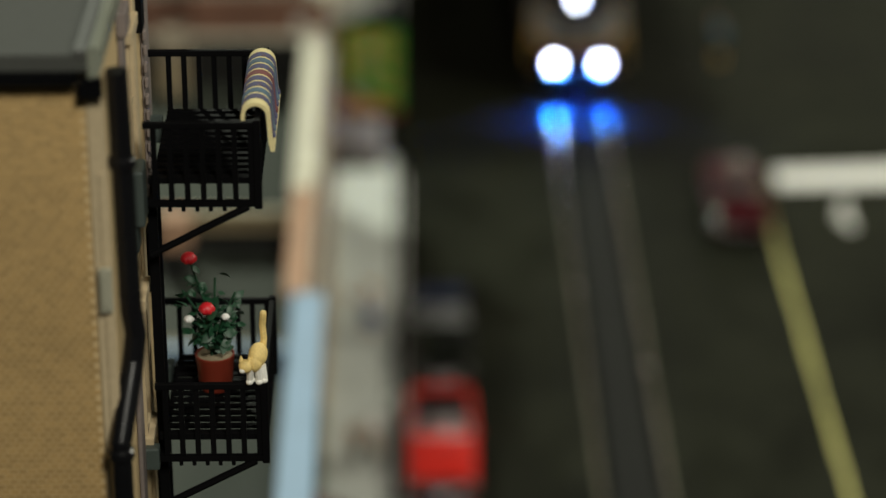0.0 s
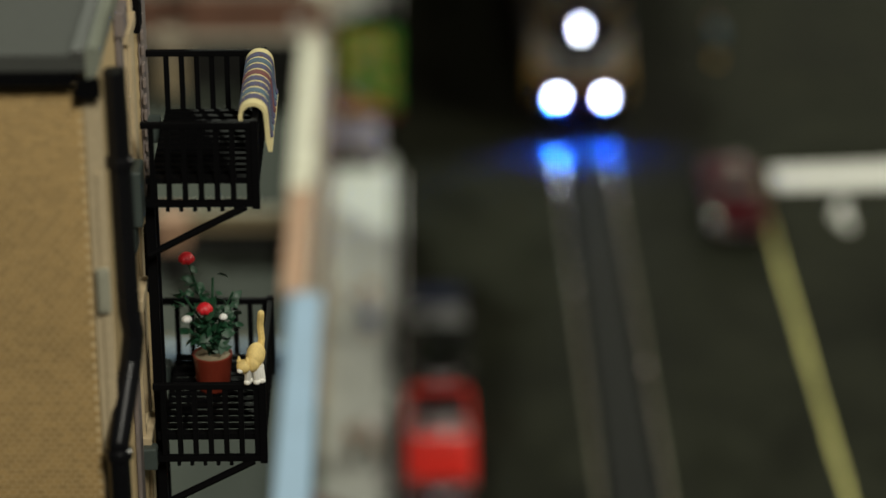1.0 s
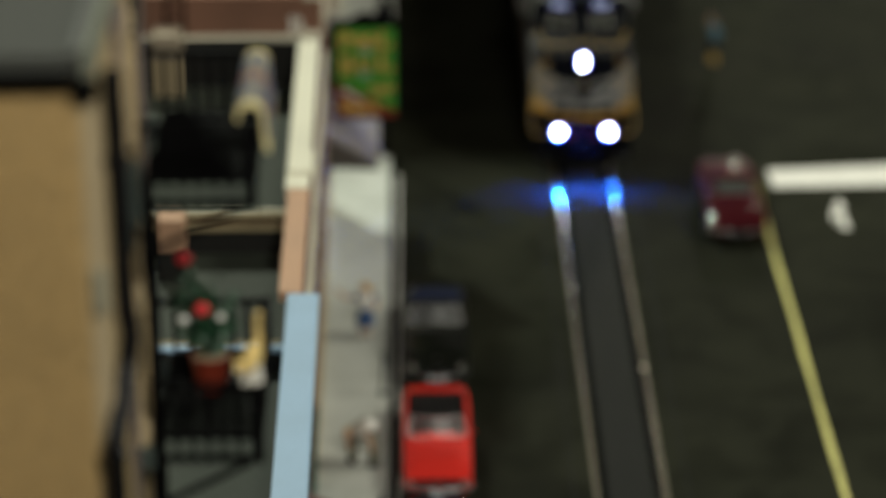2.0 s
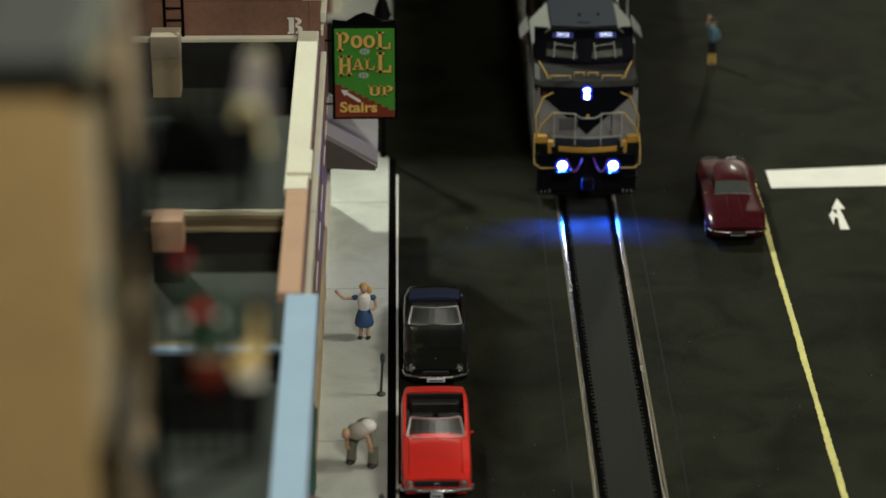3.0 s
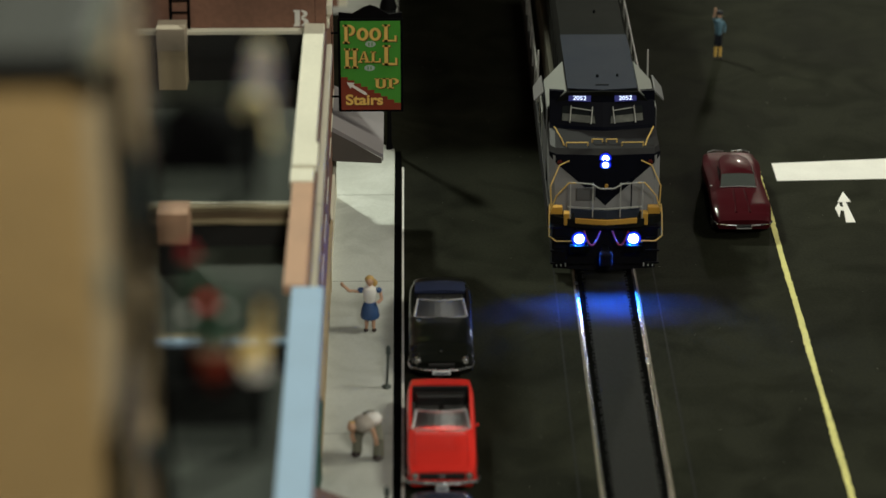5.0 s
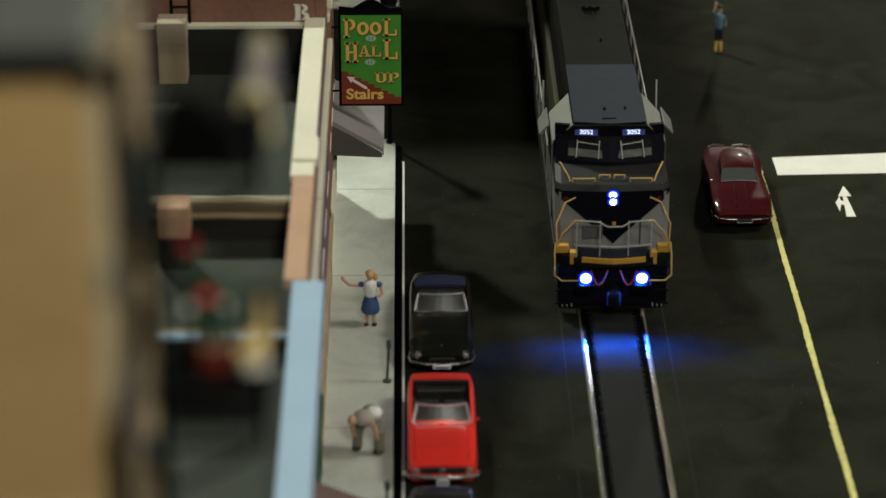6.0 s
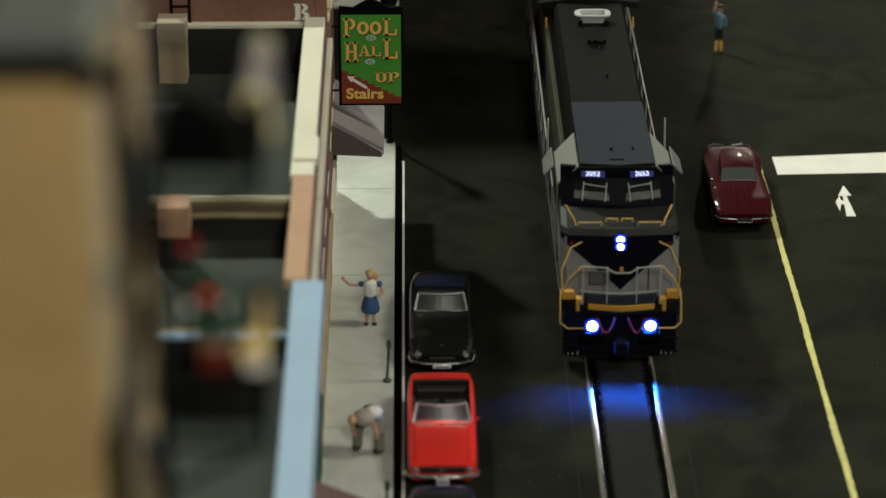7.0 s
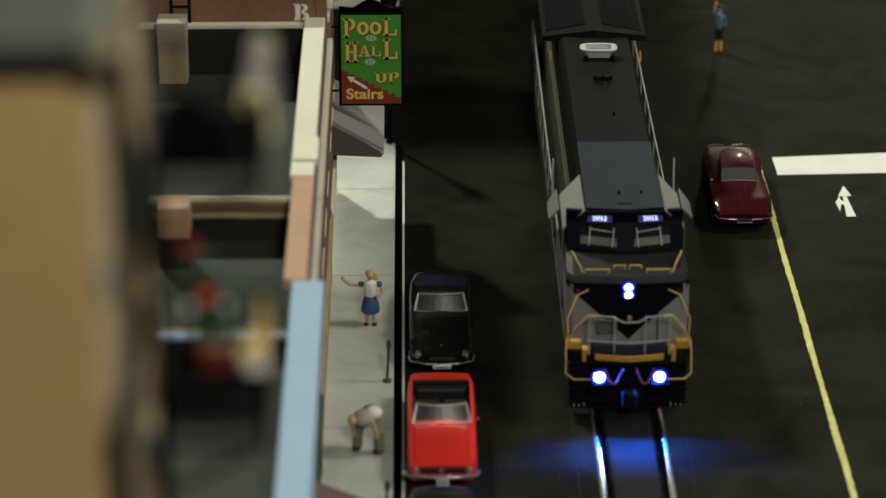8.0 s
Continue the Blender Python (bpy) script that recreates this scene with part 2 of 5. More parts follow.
def track():
    t = thing("railway_track", "O-gauge steel rails sunk into the street", "track", kind="structure")
    for side, x in (("left", XT - 16.9), ("right", XT + 16.9)):
        s = -1 if x < XT else 1
        b = B(); box(b, x - 0.85, x + 0.85, 700, 2600, 0.1, 1.0, 0.2); part("rail", b, RAIL, t)
        b = B(); box(b, x + s * 0.95, x + s * 2.0, 700, 2600, 0.1, 0.5); part("rail_edge", b, RAIL_SIDE, t)
        b = B()
        box(b, min(x - s * 1.0, x - s * 5.2), max(x - s * 1.0, x - s * 5.2), 700, 2600, 0.05, 0.12)
        part("flangeway", b, BLACK, t)
        rnd = random.Random(5 + s)
        b = B()
        for k in range(230):
            y, w = 1080 + 4.2 * k + rnd.uniform(-0.6, 0.6), rnd.uniform(1.0, 1.9)
            box(b, min(x - s * (5.3 - w), x - s * 5.4), max(x - s * (5.3 - w), x - s * 5.4), y, y + rnd.uniform(1.2, 2.0), 0.13, 0.7)
        part("infill_teeth", b, INFILL, t, "small teeth along the edge of the infill", kind="stuff")
        b = B(); box(b, min(x + s * 12, x + s * 13), max(x + s * 12, x + s * 13), 700, 2600, 0.04, 0.1); part("seam", b, INFILL, t)
    b = B(); box(b, XT - 11.6, XT + 11.6, 700, 2600, 0.05, 0.8, 0.3); part("infill_strip", b, INFILL, t)


street()
track()


def street_grit():
    rnd = random.Random(21)
    b = B()
    for _ in range(130):
        x, y, r = rnd.uniform(-2, 330), rnd.uniform(1210, 1960), rnd.uniform(0.12, 0.4)
        ball(b, (x, y, r * 0.3), (r, r * rnd.uniform(0.7, 1.6), r * 0.5), 4)
    tagged(part("street_grit", b, mat("grit", (0.11, 0.105, 0.09), 0.8)), "tiny pale crumbs scattered on the street", "grit", "", "stuff")


street_grit()


# ---- the row of buildings along the sidewalk ----
def sash_window(parent, x, y0, y1, z0, z1, frame_mat, facing=1):
    """A window in a wall whose face looks along x."""
    b = B()
    box(b, x - 1.5, x + 0.9, y0, y0 + 1.4, z0, z1); box(b, x - 1.5, x + 0.9, y1 - 1.4, y1, z0, z1)
    box(b, x - 1.5, x + 0.9, y0 + 1.4, y1 - 1.4, z0, z0 + 1.4); box(b, x - 1.5, x + 0.9, y0 + 1.4, y1 - 1.4, z1 - 1.4, z1)
    box(b, x - 1.3, x + 0.4, y0 + 1.4, y1 - 1.4, (z0 + z1) / 2 - 0.6, (z0 + z1) / 2 + 0.6)
    w = part("window", b, frame_mat, parent)
    b = B(); box(b, x - 1.1, x - 0.7, y0 + 1.4, y1 - 1.4, z0 + 1.4, z1 - 1.4); part("pane", b, GLASS_DARK, w)
    b = B(); box(b, x - 0.5, x + 2.4, y0 - 1.5, y1 + 1.5, z0 - 2.2, z0 - 0.05, 0.3); part("sill", b, frame_mat, w)
    b = B(); box(b, x - 0.5, x + 2.0, y0 - 1.8, y1 + 1.8, z1 + 0.05, z1 + 3.2, 0.3); part("lintel", b, frame_mat, w)
    return w


# near-black masonry: the shade behind the parapets is put into its colour
SHADE_BLACK = mat("tarred_wall", (0.010, 0.010, 0.009), 0.85, vary=0.3, grain=40)


def row_building(name, label, y0, y1, ztop, wall_mat, cap_mat, trim_mat, cap, roof_z, shop_mat, windows=3, side_mat=None, party=None, party_cap=None):
    party = party or (ztop, ztop)
    h = thing(name, label, "building", (0, 0, 3))
    xf, xb = -46.0, -330.0
    b = B()
    wins = []
    step = (y1 - y0 - 16) / windows
    for i in range(windows):
        a = y0 + 8 + step * (i + 0.2)
        wins.append((a, a + step * 0.6))
    z0, z1 = 78.0, 122.0
    box(b, xf - 6, xf, y0, y1, 44, z0); box(b, xf - 6, xf, y0, y1, z1, ztop - 3)
    edges = [y0] + [v for w in wins for v in w] + [y1]
    for a, c in zip(edges[::2], edges[1::2]):
        box(b, xf - 6, xf, a, c, z0, z1)
    part("facade", b, wall_mat, h)
    for a, c in wins:
        sash_window(h, xf - 2, a, c, z0, z1, trim_mat)
    for a, zp in ((y0, party[0]), (y1 - 5, party[1])):
        b = B(); box(b, xb, xf - 6.2, a, a + 5, 0, zp - 3); part("party_wall", b, side_mat or SHADE_BLACK, h)
    b = B(); box(b, xb, xb + 5, y0 + 5.2, y1 - 5.2, 0, ztop - 3); part("back_wall", b, SHADE_BLACK, h)
    b = B(); box(b, xb + 5.2, xf - 6.2, y0 + 5.2, y1 - 5.2, roof_z - 4, roof_z); part("roof", b, GREEN_ROOF, h)
    b = B(); box(b, cap[0], cap[1], y0 + 0.3, y1 - 0.3, ztop - 2.9, ztop + 2, 0.6); part("coping", b, cap_mat, h)
    for a, zp in ((y0 + 0.3, party[0]), (y1 - 5.5, party[1])):
        b = B(); box(b, xb, cap[0] - 0.2, a, a + 5.2, zp - 2.9, zp - 0.5, 0.4); part("party_coping", b, side_mat or party_cap or cap_mat, h)
    # cornice under the coping, with brackets
    b = B(); box(b, xf + 0.1, xf + 3.2, y0 + 1, y1 - 1, ztop - 16, ztop - 10, 0.5); part("cornice", b, trim_mat, h)
    b = B(); box(b, xf + 0.1, xf + 1.5, y0 + 1, y1 - 1, ztop - 24, ztop - 20, 0.4); part("belt_course", b, trim_mat, h)
    b = B()
    prism(b, [(xf + 0.1, ztop - 20), (xf + 1.4, ztop - 20), (xf + 2.9, ztop - 16.1), (xf + 0.1, ztop - 16.1)], "y", y0 + 5, y0 + 7.5)
    first = part("bracket", b, trim_mat, h)
    for i in range(1, int((y1 - y0) / 9)):
        again(first, 0, i * 9)
    # shop front at street level
    b = B(); box(b, xf - 6, xf + 0.5, y0 + 0.5, y0 + 6, 0, 43.9); box(b, xf - 6, xf + 0.5, y1 - 6, y1 - 0.5, 0, 43.9)
    box(b, xf - 6, xf + 0.2, y0 + 6, y1 - 6, 0, 9); box(b, xf - 6, xf + 1.8, y0 + 0.5, y1 - 0.5, 38, 43.9); part("shop_front", b, shop_mat, h)
    n = max(2, windows)
    w = (y1 - y0 - 12) / n
    for i in range(n):
        b = B(); box(b, xf - 3, xf - 2, y0 + 6.5 + i * w, y0 + 5.5 + (i + 1) * w, 9.1, 37.9); part("shop_window", b, GLASS_DARK, h)
        b = B(); box(b, xf - 3.5, xf - 0.5, y0 + 5.5 + (i + 1) * w, y0 + 6.5 + (i + 1) * w, 9.1, 37.9) if i < n - 1 else box(b, xf - 3.5, xf - 0.5, y0 + 6, y0 + 6.5, 9.1, 37.9); part("mullion", b, shop_mat, h)
    return h


blue_house = row_building("blue_shop_building", "two-storey shop building with pale blue parapet", 915, 1128, 162, BLUE_PAINT, BLUE_PAINT, CREAM_PAINT, (-53, -38.6), 128, BLUE_PAINT, 4, None, (162, 139))
brown_house = row_building("brown_shop_building", "two-storey shop building with salmon brown parapet", 1128.5, 1245, 162, PURPLE_BRICK, BROWN_PAINT, CREAM_PAINT, (-57, -46.5), 132, mat("dark_green_paint", (0.03, 0.09, 0.07), 0.6), 2, None, (138, 153), mat("weathered_tan_coping", (0.27, 0.22, 0.13), 0.8, vary=0.25))
cream_house = row_building("cream_shop_building", "brick shop building with cream stone parapet", 1245.5, 1466, 162, PURPLE_BRICK, CREAM_PAINT, CREAM_PAINT, (-58.3, -46.8), 132, TAN_TRIM, 4, None, (151, 162))
hall_house = row_building("pool_hall_building", "red-brown brick pool hall with grey awning", 1466.5, 1598, 184, RED_BRICK, CREAM_PAINT, CREAM_PAINT, (-56, -43), 179, CREAM_PAINT, 3, RED_BRICK)
# added building, its height set to keep the far lamp off the street
shade_house = row_building("corner_building", "tall red-brown brick building added to shade the far street", 1945, 2180, 392, RED_BRICK, CREAM_PAINT, CREAM_PAINT, (-56, -43), 372, CREAM_PAINT, 4, RED_BRICK)
# the stepped face under the coping between the brown and the cream house
b = B(); box(b, -325, -58, 1238.4, 1239.8, 147.2, 150.0); part("party_face", b, mat("brown_party_brick", (0.15, 0.105, 0.06), 0.85, vary=0.25), brown_house)
b = B(); box(b, -325, -58, 1236.8, 1239.8, 144.8, 147.1, 0.4); part("party_ledge", b, mat("pale_tan_ledge", (0.36, 0.30, 0.18), 0.8, vary=0.2), brown_house)
# a raised block on the cream parapet, and the painted letter on the brick gable
b = B(); box(b, -57.8, -45.2, 1262, 1291, 161.1, 165.6, 0.8); part("parapet_block", b, CREAM_PAINT, cream_house)
def stencil_letter(parent, x, y, z, h):
    """A white stencilled capital with the bridges left open, in three strokes."""
    b = B()
    box(b, x, x + 0.30 * h, y - 0.25, y, z, z + h)
    box(b, x - 0.08 * h, x + 0.30 * h, y - 0.26, y - 0.01, z, z + 0.10 * h); box(b, x - 0.08 * h, x + 0.30 * h, y - 0.26, y - 0.01, z + 0.90 * h, z + h)
    for z0, hh, w in ((z, 0.52 * h, 0.42 * h), (z + 0.52 * h, 0.48 * h, 0.36 * h)):
        arc = [math.pi * (-0.5 + k / 10) for k in range(11)]
        outer = [(x + 0.38 * h + w * max(0.0, math.cos(a)), z0 + hh / 2 + hh / 2 * math.sin(a)) for a in arc]
        inner = [(x + 0.38 * h + 0.35 * w * max(0.0, math.cos(a)), z0 + hh / 2 + 0.55 * hh / 2 * math.sin(a)) for a in arc[::-1]]
        prism(b, outer + inner, "y", y - 0.25, y)
    part("painted_letter", b, WHITE_LINE, parent, "white stencilled letter B")


stencil_letter(hall_house, -63.4, 1466.3, 162.0, 9.6)


def awning(parent, y0, y1, z_wall, z_out, x_out, material, flaps=True):
    b = B()
    prism(b, [(-45.9, z_wall - 3), (-45.9, z_wall), (x_out, z_out + 2), (x_out, z_out - 2), (x_out - 0.8, z_out - 2), (x_out - 0.8, z_out)], "y", y0, y1)
    a = part("awning", b, material, parent, "grey fabric awning")
    for y in (y0, y1 - 0.7):
        b = B(); prism(b, [(-45.8, z_wall - 22), (-45.8, z_wall - 3.2), (x_out - 1, z_out - 0.5), (x_out - 1, z_out - 3.5)], "y", y, y + 0.7); part("end_flap", b, material if flaps else SHADED_FLAP, a)


# brown-grey flap cloth, darkened because the awning's end lies in shade
SHADED_FLAP = mat("brown_grey_awning_flap", (0.10, 0.088, 0.078), 0.9)
GREY_CLOTH = mat("grey_awning_cloth", (0.26, 0.24, 0.25), 0.85, vary=0.12)
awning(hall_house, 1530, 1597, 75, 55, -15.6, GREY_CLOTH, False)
awning(blue_house, 1040, 1127, 62, 44, -9, mat("brown_awning_cloth", (0.16, 0.10, 0.09), 0.85, vary=0.2))


def chimney(at, w, d, h, body, cap, ch):
    c = thing("chimney", "square masonry chimney standing on a flat roof", "chimney", at, 0, "roof chimneys")
    b = B(); box(b, -w / 2, w / 2, 0, d, 0, h - ch, 0.4); part("shaft", b, body, c)
    b = B(); box(b, -w / 2 - 0.25, w / 2 + 0.25, -0.25, d + 0.25, h - ch, h, 0.4); part("cap", b, cap, c)


chimney((-131, 1446, 135.1), 15.5, 15, 36, TAN_TRIM, mat("lilac_grey_chimney_top", (0.40, 0.33, 0.25), 0.8, vary=0.15), 13)
# this shaft is coloured black for the shade it sinks into
chimney((-112, 1207, 135.1), 14, 14, 32, SHADE_BLACK, BROWN_PAINT, 16)


def roof_ladder():
    c = thing("roof_ladder", "black iron ladder hooked over a brick gable", "ladder", (-127, 1464.5, 135.1), 0)
    for x in (-5, 5):
        b = B(); rod(b, (x, 0, 0), (x, -0.5, 62), 0.8); part("rail", b, IRON, c)
    for k in range(9):
        b = B(); rod(b, (-5, -0.2, 4 + 7 * k), (5, -0.2, 4 + 7 * k), 0.6); part("rung", b, IRON, c)


roof_ladder()


# ---- hanging sign ----
SIGN_GREEN = mat("sign_green", (0.065, 0.32, 0.035), 0.4, vary=0.1, bump=0.02)
SIGN_RED = mat("sign_red", (0.23, 0.035, 0.015), 0.4, vary=0.1, bump=0.02)
SIGN_GOLD = mat("sign_gold", (0.85, 0.55, 0.14), 0.4, vary=0.1, bump=0.0)
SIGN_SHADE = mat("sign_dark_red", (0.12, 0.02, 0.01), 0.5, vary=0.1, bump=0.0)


def slab_letter(b, ch, x0, x1, z0, z1, y0, y1):
    """One fat capital with slab serifs and a split down each stem."""
    w, h = x1 - x0, z1 - z0
    t, k = 0.15 * h, 0.30 * w
    bar = lambda a, c, e, f: box(b, x0 + a * w, x0 + c * w, y0, y1, z0 + e * h, z0 + f * h)

    def stem(u, e=0.0, f=1.0):
        bar(u, u + 0.25, e, f)

    def bow(cx, cz, rx, rz, a0, a1):
        arc = [a0 + (a1 - a0) * i / 16 for i in range(17)]
        out = [(x0 + w * (cx + rx * math.cos(a)), z0 + h * (cz + rz * math.sin(a))) for a in arc]
        inn = [(x0 + w * (cx + 0.42 * rx * math.cos(a)), z0 + h * (cz + 0.62 * rz * math.sin(a))) for a in arc[::-1]]
        for i in range(16):
            prism(b, [out[i], out[i + 1], inn[15 - i], inn[16 - i]], "y", y0, y1)
    if ch == "P":
        stem(0.12); bar(0, 0.5, 0, 0.1); bar(0, 0.5, 0.9, 1); bow(0.48, 0.70, 0.46, 0.30, -math.pi / 2, math.pi / 2)
    elif ch == "O":
        bow(0.5, 0.5, 0.5, 0.5, 0, 2 * math.pi)
    elif ch == "L":
        stem(0.12); bar(0, 0.98, 0, 0.1); bar(0, 0.52, 0.9, 1); bar(0.84, 0.98, 0.1, 0.36)
    elif ch == "H":
        stem(0.08); stem(0.64); bar(0.3, 0.7, 0.46, 0.56)
        for a in (0.0, 0.56):
            bar(a, a + 0.43, 0, 0.1); bar(a, a + 0.43, 0.9, 1)
    elif ch == "A":
        P = lambda u, v: (x0 + u * w, z0 + v * h)
        prism(b, [P(0.1, 0.08), P(0.2, 0.08), P(0.52, 1), P(0.42, 1)], "y", y0, y1)
        prism(b, [P(0.62, 0.08), P(0.9, 0.08), P(0.6, 1), P(0.46, 1)], "y", y0, y1)
        bar(0.26, 0.68, 0.28, 0.38); bar(0, 0.34, 0, 0.1); bar(0.54, 1, 0, 0.1)
    elif ch == "U":
        stem(0.1, 0.3, 1); stem(0.66, 0.3, 1); bow(0.5, 0.32, 0.42, 0.32, math.pi, 2 * math.pi)
        bar(0, 0.44, 0.9, 1); bar(0.56, 1, 0.9, 1)


def hanging_sign():
    y = 1550.0
    sx = lambda u: -40.4 + 35.4 * u
    sz = lambda v: 81.0 + 56.0 * v
    s = thing("hanging_sign", "green and red pool hall sign in black frame", "sign", (0, y, 0))
    b = B(); box(b, sx(0) - 1.6, sx(1) + 1.6, 0, 2.4, sz(0) - 1.6, sz(1) + 1.6, 0.4); board = part("frame", b, IRON, s, "black sign frame")
    b = B(); prism(b, [(sx(0) - 1, sz(1) + 1.7), (sx(1) + 1, sz(1) + 1.7), (sx(1) + 1, sz(1) + 5), (sx(0.8), sz(1) + 4), (sx(0.62), sz(1) + 8), (sx(0.5), sz(1) + 9.5), (sx(0.38), sz(1) + 8), (sx(0.2), sz(1) + 4), (sx(0) - 1, sz(1) + 5)], "y", 0.3, 2.1); part("crest", b, IRON, s)
    b = B(); box(b, sx(0), sx(1), -0.4, -0.02, sz(0), sz(1)); part("panel", b, SIGN_GREEN, s, "green painted panel")
    steps = 9
    pts = [(sx(0), sz(0)), (sx(1), sz(0)), (sx(1), sz(0.02))]
    for k in range(steps):
        u1, u0 = 1 - k / steps, 1 - (k + 1) / steps
        v = 0.06 + 0.33 * (k + 0.5) / steps
        pts += [(sx(u1), sz(v)), (sx(u0), sz(v))]
    b = B(); prism(b, pts, "y", -0.62, -0.42); part("stair_field", b, SIGN_RED, s, "red stepped field")
    face = Euler((radians(90), 0, 0)).to_matrix().to_4x4()

    def words(text, u, v, size, stretch=1.0):
        lettering("word_shadow", text, size, SIGN_SHADE, board, Matrix.Translation((sx(u) + 0.35, -0.72, sz(v) - 0.4)) @ face, "", 0.05, stretch, 0.28)
        lettering("word", text, size, SIGN_GOLD, board, Matrix.Translation((sx(u), -0.95, sz(v))) @ face, "gold lettering", 0.05, stretch, 0.28)
    # slab-serif capitals on arched lines: letter, left, right, foot, top
    for ch, u0, u1, v0, v1 in (("P", 0.04, 0.26, 0.755, 0.965), ("O", 0.27, 0.47, 0.785, 0.93), ("O", 0.48, 0.68, 0.785, 0.93), ("L", 0.70, 0.94, 0.775, 0.965),
                               ("H", 0.06, 0.29, 0.475, 0.70), ("A", 0.29, 0.49, 0.54, 0.665), ("L", 0.50, 0.67, 0.54, 0.665), ("L", 0.70, 0.95, 0.51, 0.735),
                               ("U", 0.56, 0.77, 0.245, 0.36), ("P", 0.78, 0.98, 0.245, 0.36)):
        for name, material, dx, dz, y0, y1 in (("letter_shadow", SIGN_SHADE, 0.5, -0.5, -0.75, -0.65), ("letter", SIGN_GOLD, 0, 0, -0.95, -0.8)):
            b = B(); slab_letter(b, ch, sx(u0) + dx, sx(u1) + dx, sz(v0) + dz, sz(v1) + dz, y0, y1); part(name, b, material, board, "gold letter" if material is SIGN_GOLD else "")
    words("Stairs", 0.39, 0.11, 9.0, 1.12)
    for u, v in ((0.50, 0.745), (0.48, 0.475)):
        ell = [(sx(u) + 3.1 * math.cos(a), sz(v) + 1.9 * math.sin(a)) for a in [2 * math.pi * k / 20 for k in range(20)]]
        b = B(); prism(b, ell, "y", -0.6, -0.42); part("ball_mark", b, mat("sign_pale_blue", (0.45, 0.55, 0.50), 0.4, vary=0.1), s, "pale oval ball mark")
        for dx in (-1.2, 0.6):
            b = B(); box(b, sx(u) + dx, sx(u) + dx + 0.6, -0.7, -0.61, sz(v) - 1.1, sz(v) + 1.1); part("ball_stripe", b, SIGN_GREEN, s)
    m = Matrix.Translation((sx(0.26), -0.9, sz(0.245))) @ Euler((0, radians(33), 0)).to_matrix().to_4x4()
    b = B(); prism(b, [(-7, 0), (-3, 2.2), (-3, 0.8), (6, 0.9), (7.5, 0), (6, -0.9), (-3, -0.8), (-3, -2.2)], "y", 0, 0.25); b.transform(m); part("arrow", b, WHITE_LINE, s, "white arrow")
    for z in (sz(0.14), sz(0.86)):
        b = B(); rod(b, (-46.0, 1.2, z), (sx(0) - 1.4, 1.2, z), 0.7); part("bracket", b, IRON, s)


hanging_sign()


def pole():
    p = thing("street_lamp", "slim black iron street lamp at the sidewalk corner", "street lamp", (-13.0, 1674.5, 3))
    b = B(); lathe(b, [(2.3, 0), (2.3, 2), (1.8, 4), (1.5, 6)], n=16); part("base", b, IRON, p, "", True)
    b = B(); lathe(b, [(1.6, 6), (1.4, 40), (1.1, 70)], n=12); part("shaft", b, IRON, p, "", True)
    b = B(); lathe(b, [(1.2, 70), (2.2, 72), (2.4, 74), (4.6, 90), (5.0, 97)], n=6); part("lantern", b, GLASS_DARK, p, "dark glass lantern")
    b = B(); lathe(b, [(5.6, 97), (5.4, 98.2), (3.2, 106), (1.0, 110), (0.9, 113), (0.2, 115)], n=12); part("cap", b, IRON, p, "", True)


pole()
METER = mat("meter_green_grey", (0.05, 0.065, 0.06), 0.5, vary=0.2)


def parking_meter(at):
    p = thing("parking_meter", "dark grey-green parking meter on a round base", "parking meter", at, 0, "parking meters")
    b = B(); lathe(b, [(2.4, 0), (2.4, 0.9), (1.2, 1.6), (0.75, 2.2)], n=16); part("base", b, METER, p, "", True)
    b = B(); rod(b, (0, 0, 2), (0.9, 0, 20), 0.75, n=10); part("post", b, METER, p, "", True)
    b = B(); box(b, -0.3, 2.3, -1, 1, 20, 23.5, 0.5); ball(b, (1.0, 0, 23.6), (1.3, 1.0, 1.8), 10); part("head", b, METER, p, "", True)


parking_meter((-13.0, 1342, 3))
parking_meter((-13.0, 1190, 3))


# ---- the tall tan building nearest the camera ----
def courses_material(name, light, dark, joint):
    m = mat(name, light, 0.8, vary=0.15, grain=40, bump=0.25, stain=18)
    nt = m.node_tree
    bsdf = nt.nodes["Principled BSDF"]
    co = nt.nodes.new("ShaderNodeTexCoord")
    turn = nt.nodes.new("ShaderNodeMapping")
    turn.inputs["Rotation"].default_value = (radians(90), 0, 0)
    br = nt.nodes.new("ShaderNodeTexBrick")
    br.inputs["Scale"].default_value = 1.0
    br.inputs["Brick Width"].default_value, br.inputs["Row Height"].default_value, br.inputs["Mortar Size"].default_value = 0.0022, 0.0010, 0.00016
    br.inputs["Color1"].default_value, br.inputs["Color2"].default_value, br.inputs["Mortar"].default_value = (*light, 1), (*dark, 1), (*joint, 1)
    nt.links.new(co.outputs["Object"], turn.inputs[0])
    nt.links.new(turn.outputs[0], br.inputs["Vector"])
    mix = nt.nodes.new("ShaderNodeMix")
    mix.data_type, mix.inputs[0].default_value = "RGBA", 0.85
    old = bsdf.inputs["Base Color"].links[0].from_socket
    nt.links.new(old, mix.inputs[6]); nt.links.new(br.outputs[0], mix.inputs[7]); nt.links.new(mix.outputs[2], bsdf.inputs["Base Color"])
    return m


TAN_COURSES = courses_material("tan_brick_courses", (0.54, 0.40, 0.21), (0.52, 0.38, 0.20), (0.56, 0.42, 0.22))
PINK_TRIM = mat("grey_pink_trim", (0.17, 0.14, 0.13), 0.75, vary=0.2, grain=60)
NX, NY0, NY1, NZ, WING = -65.2, 548.0, 690.0, 498.5, 652.0


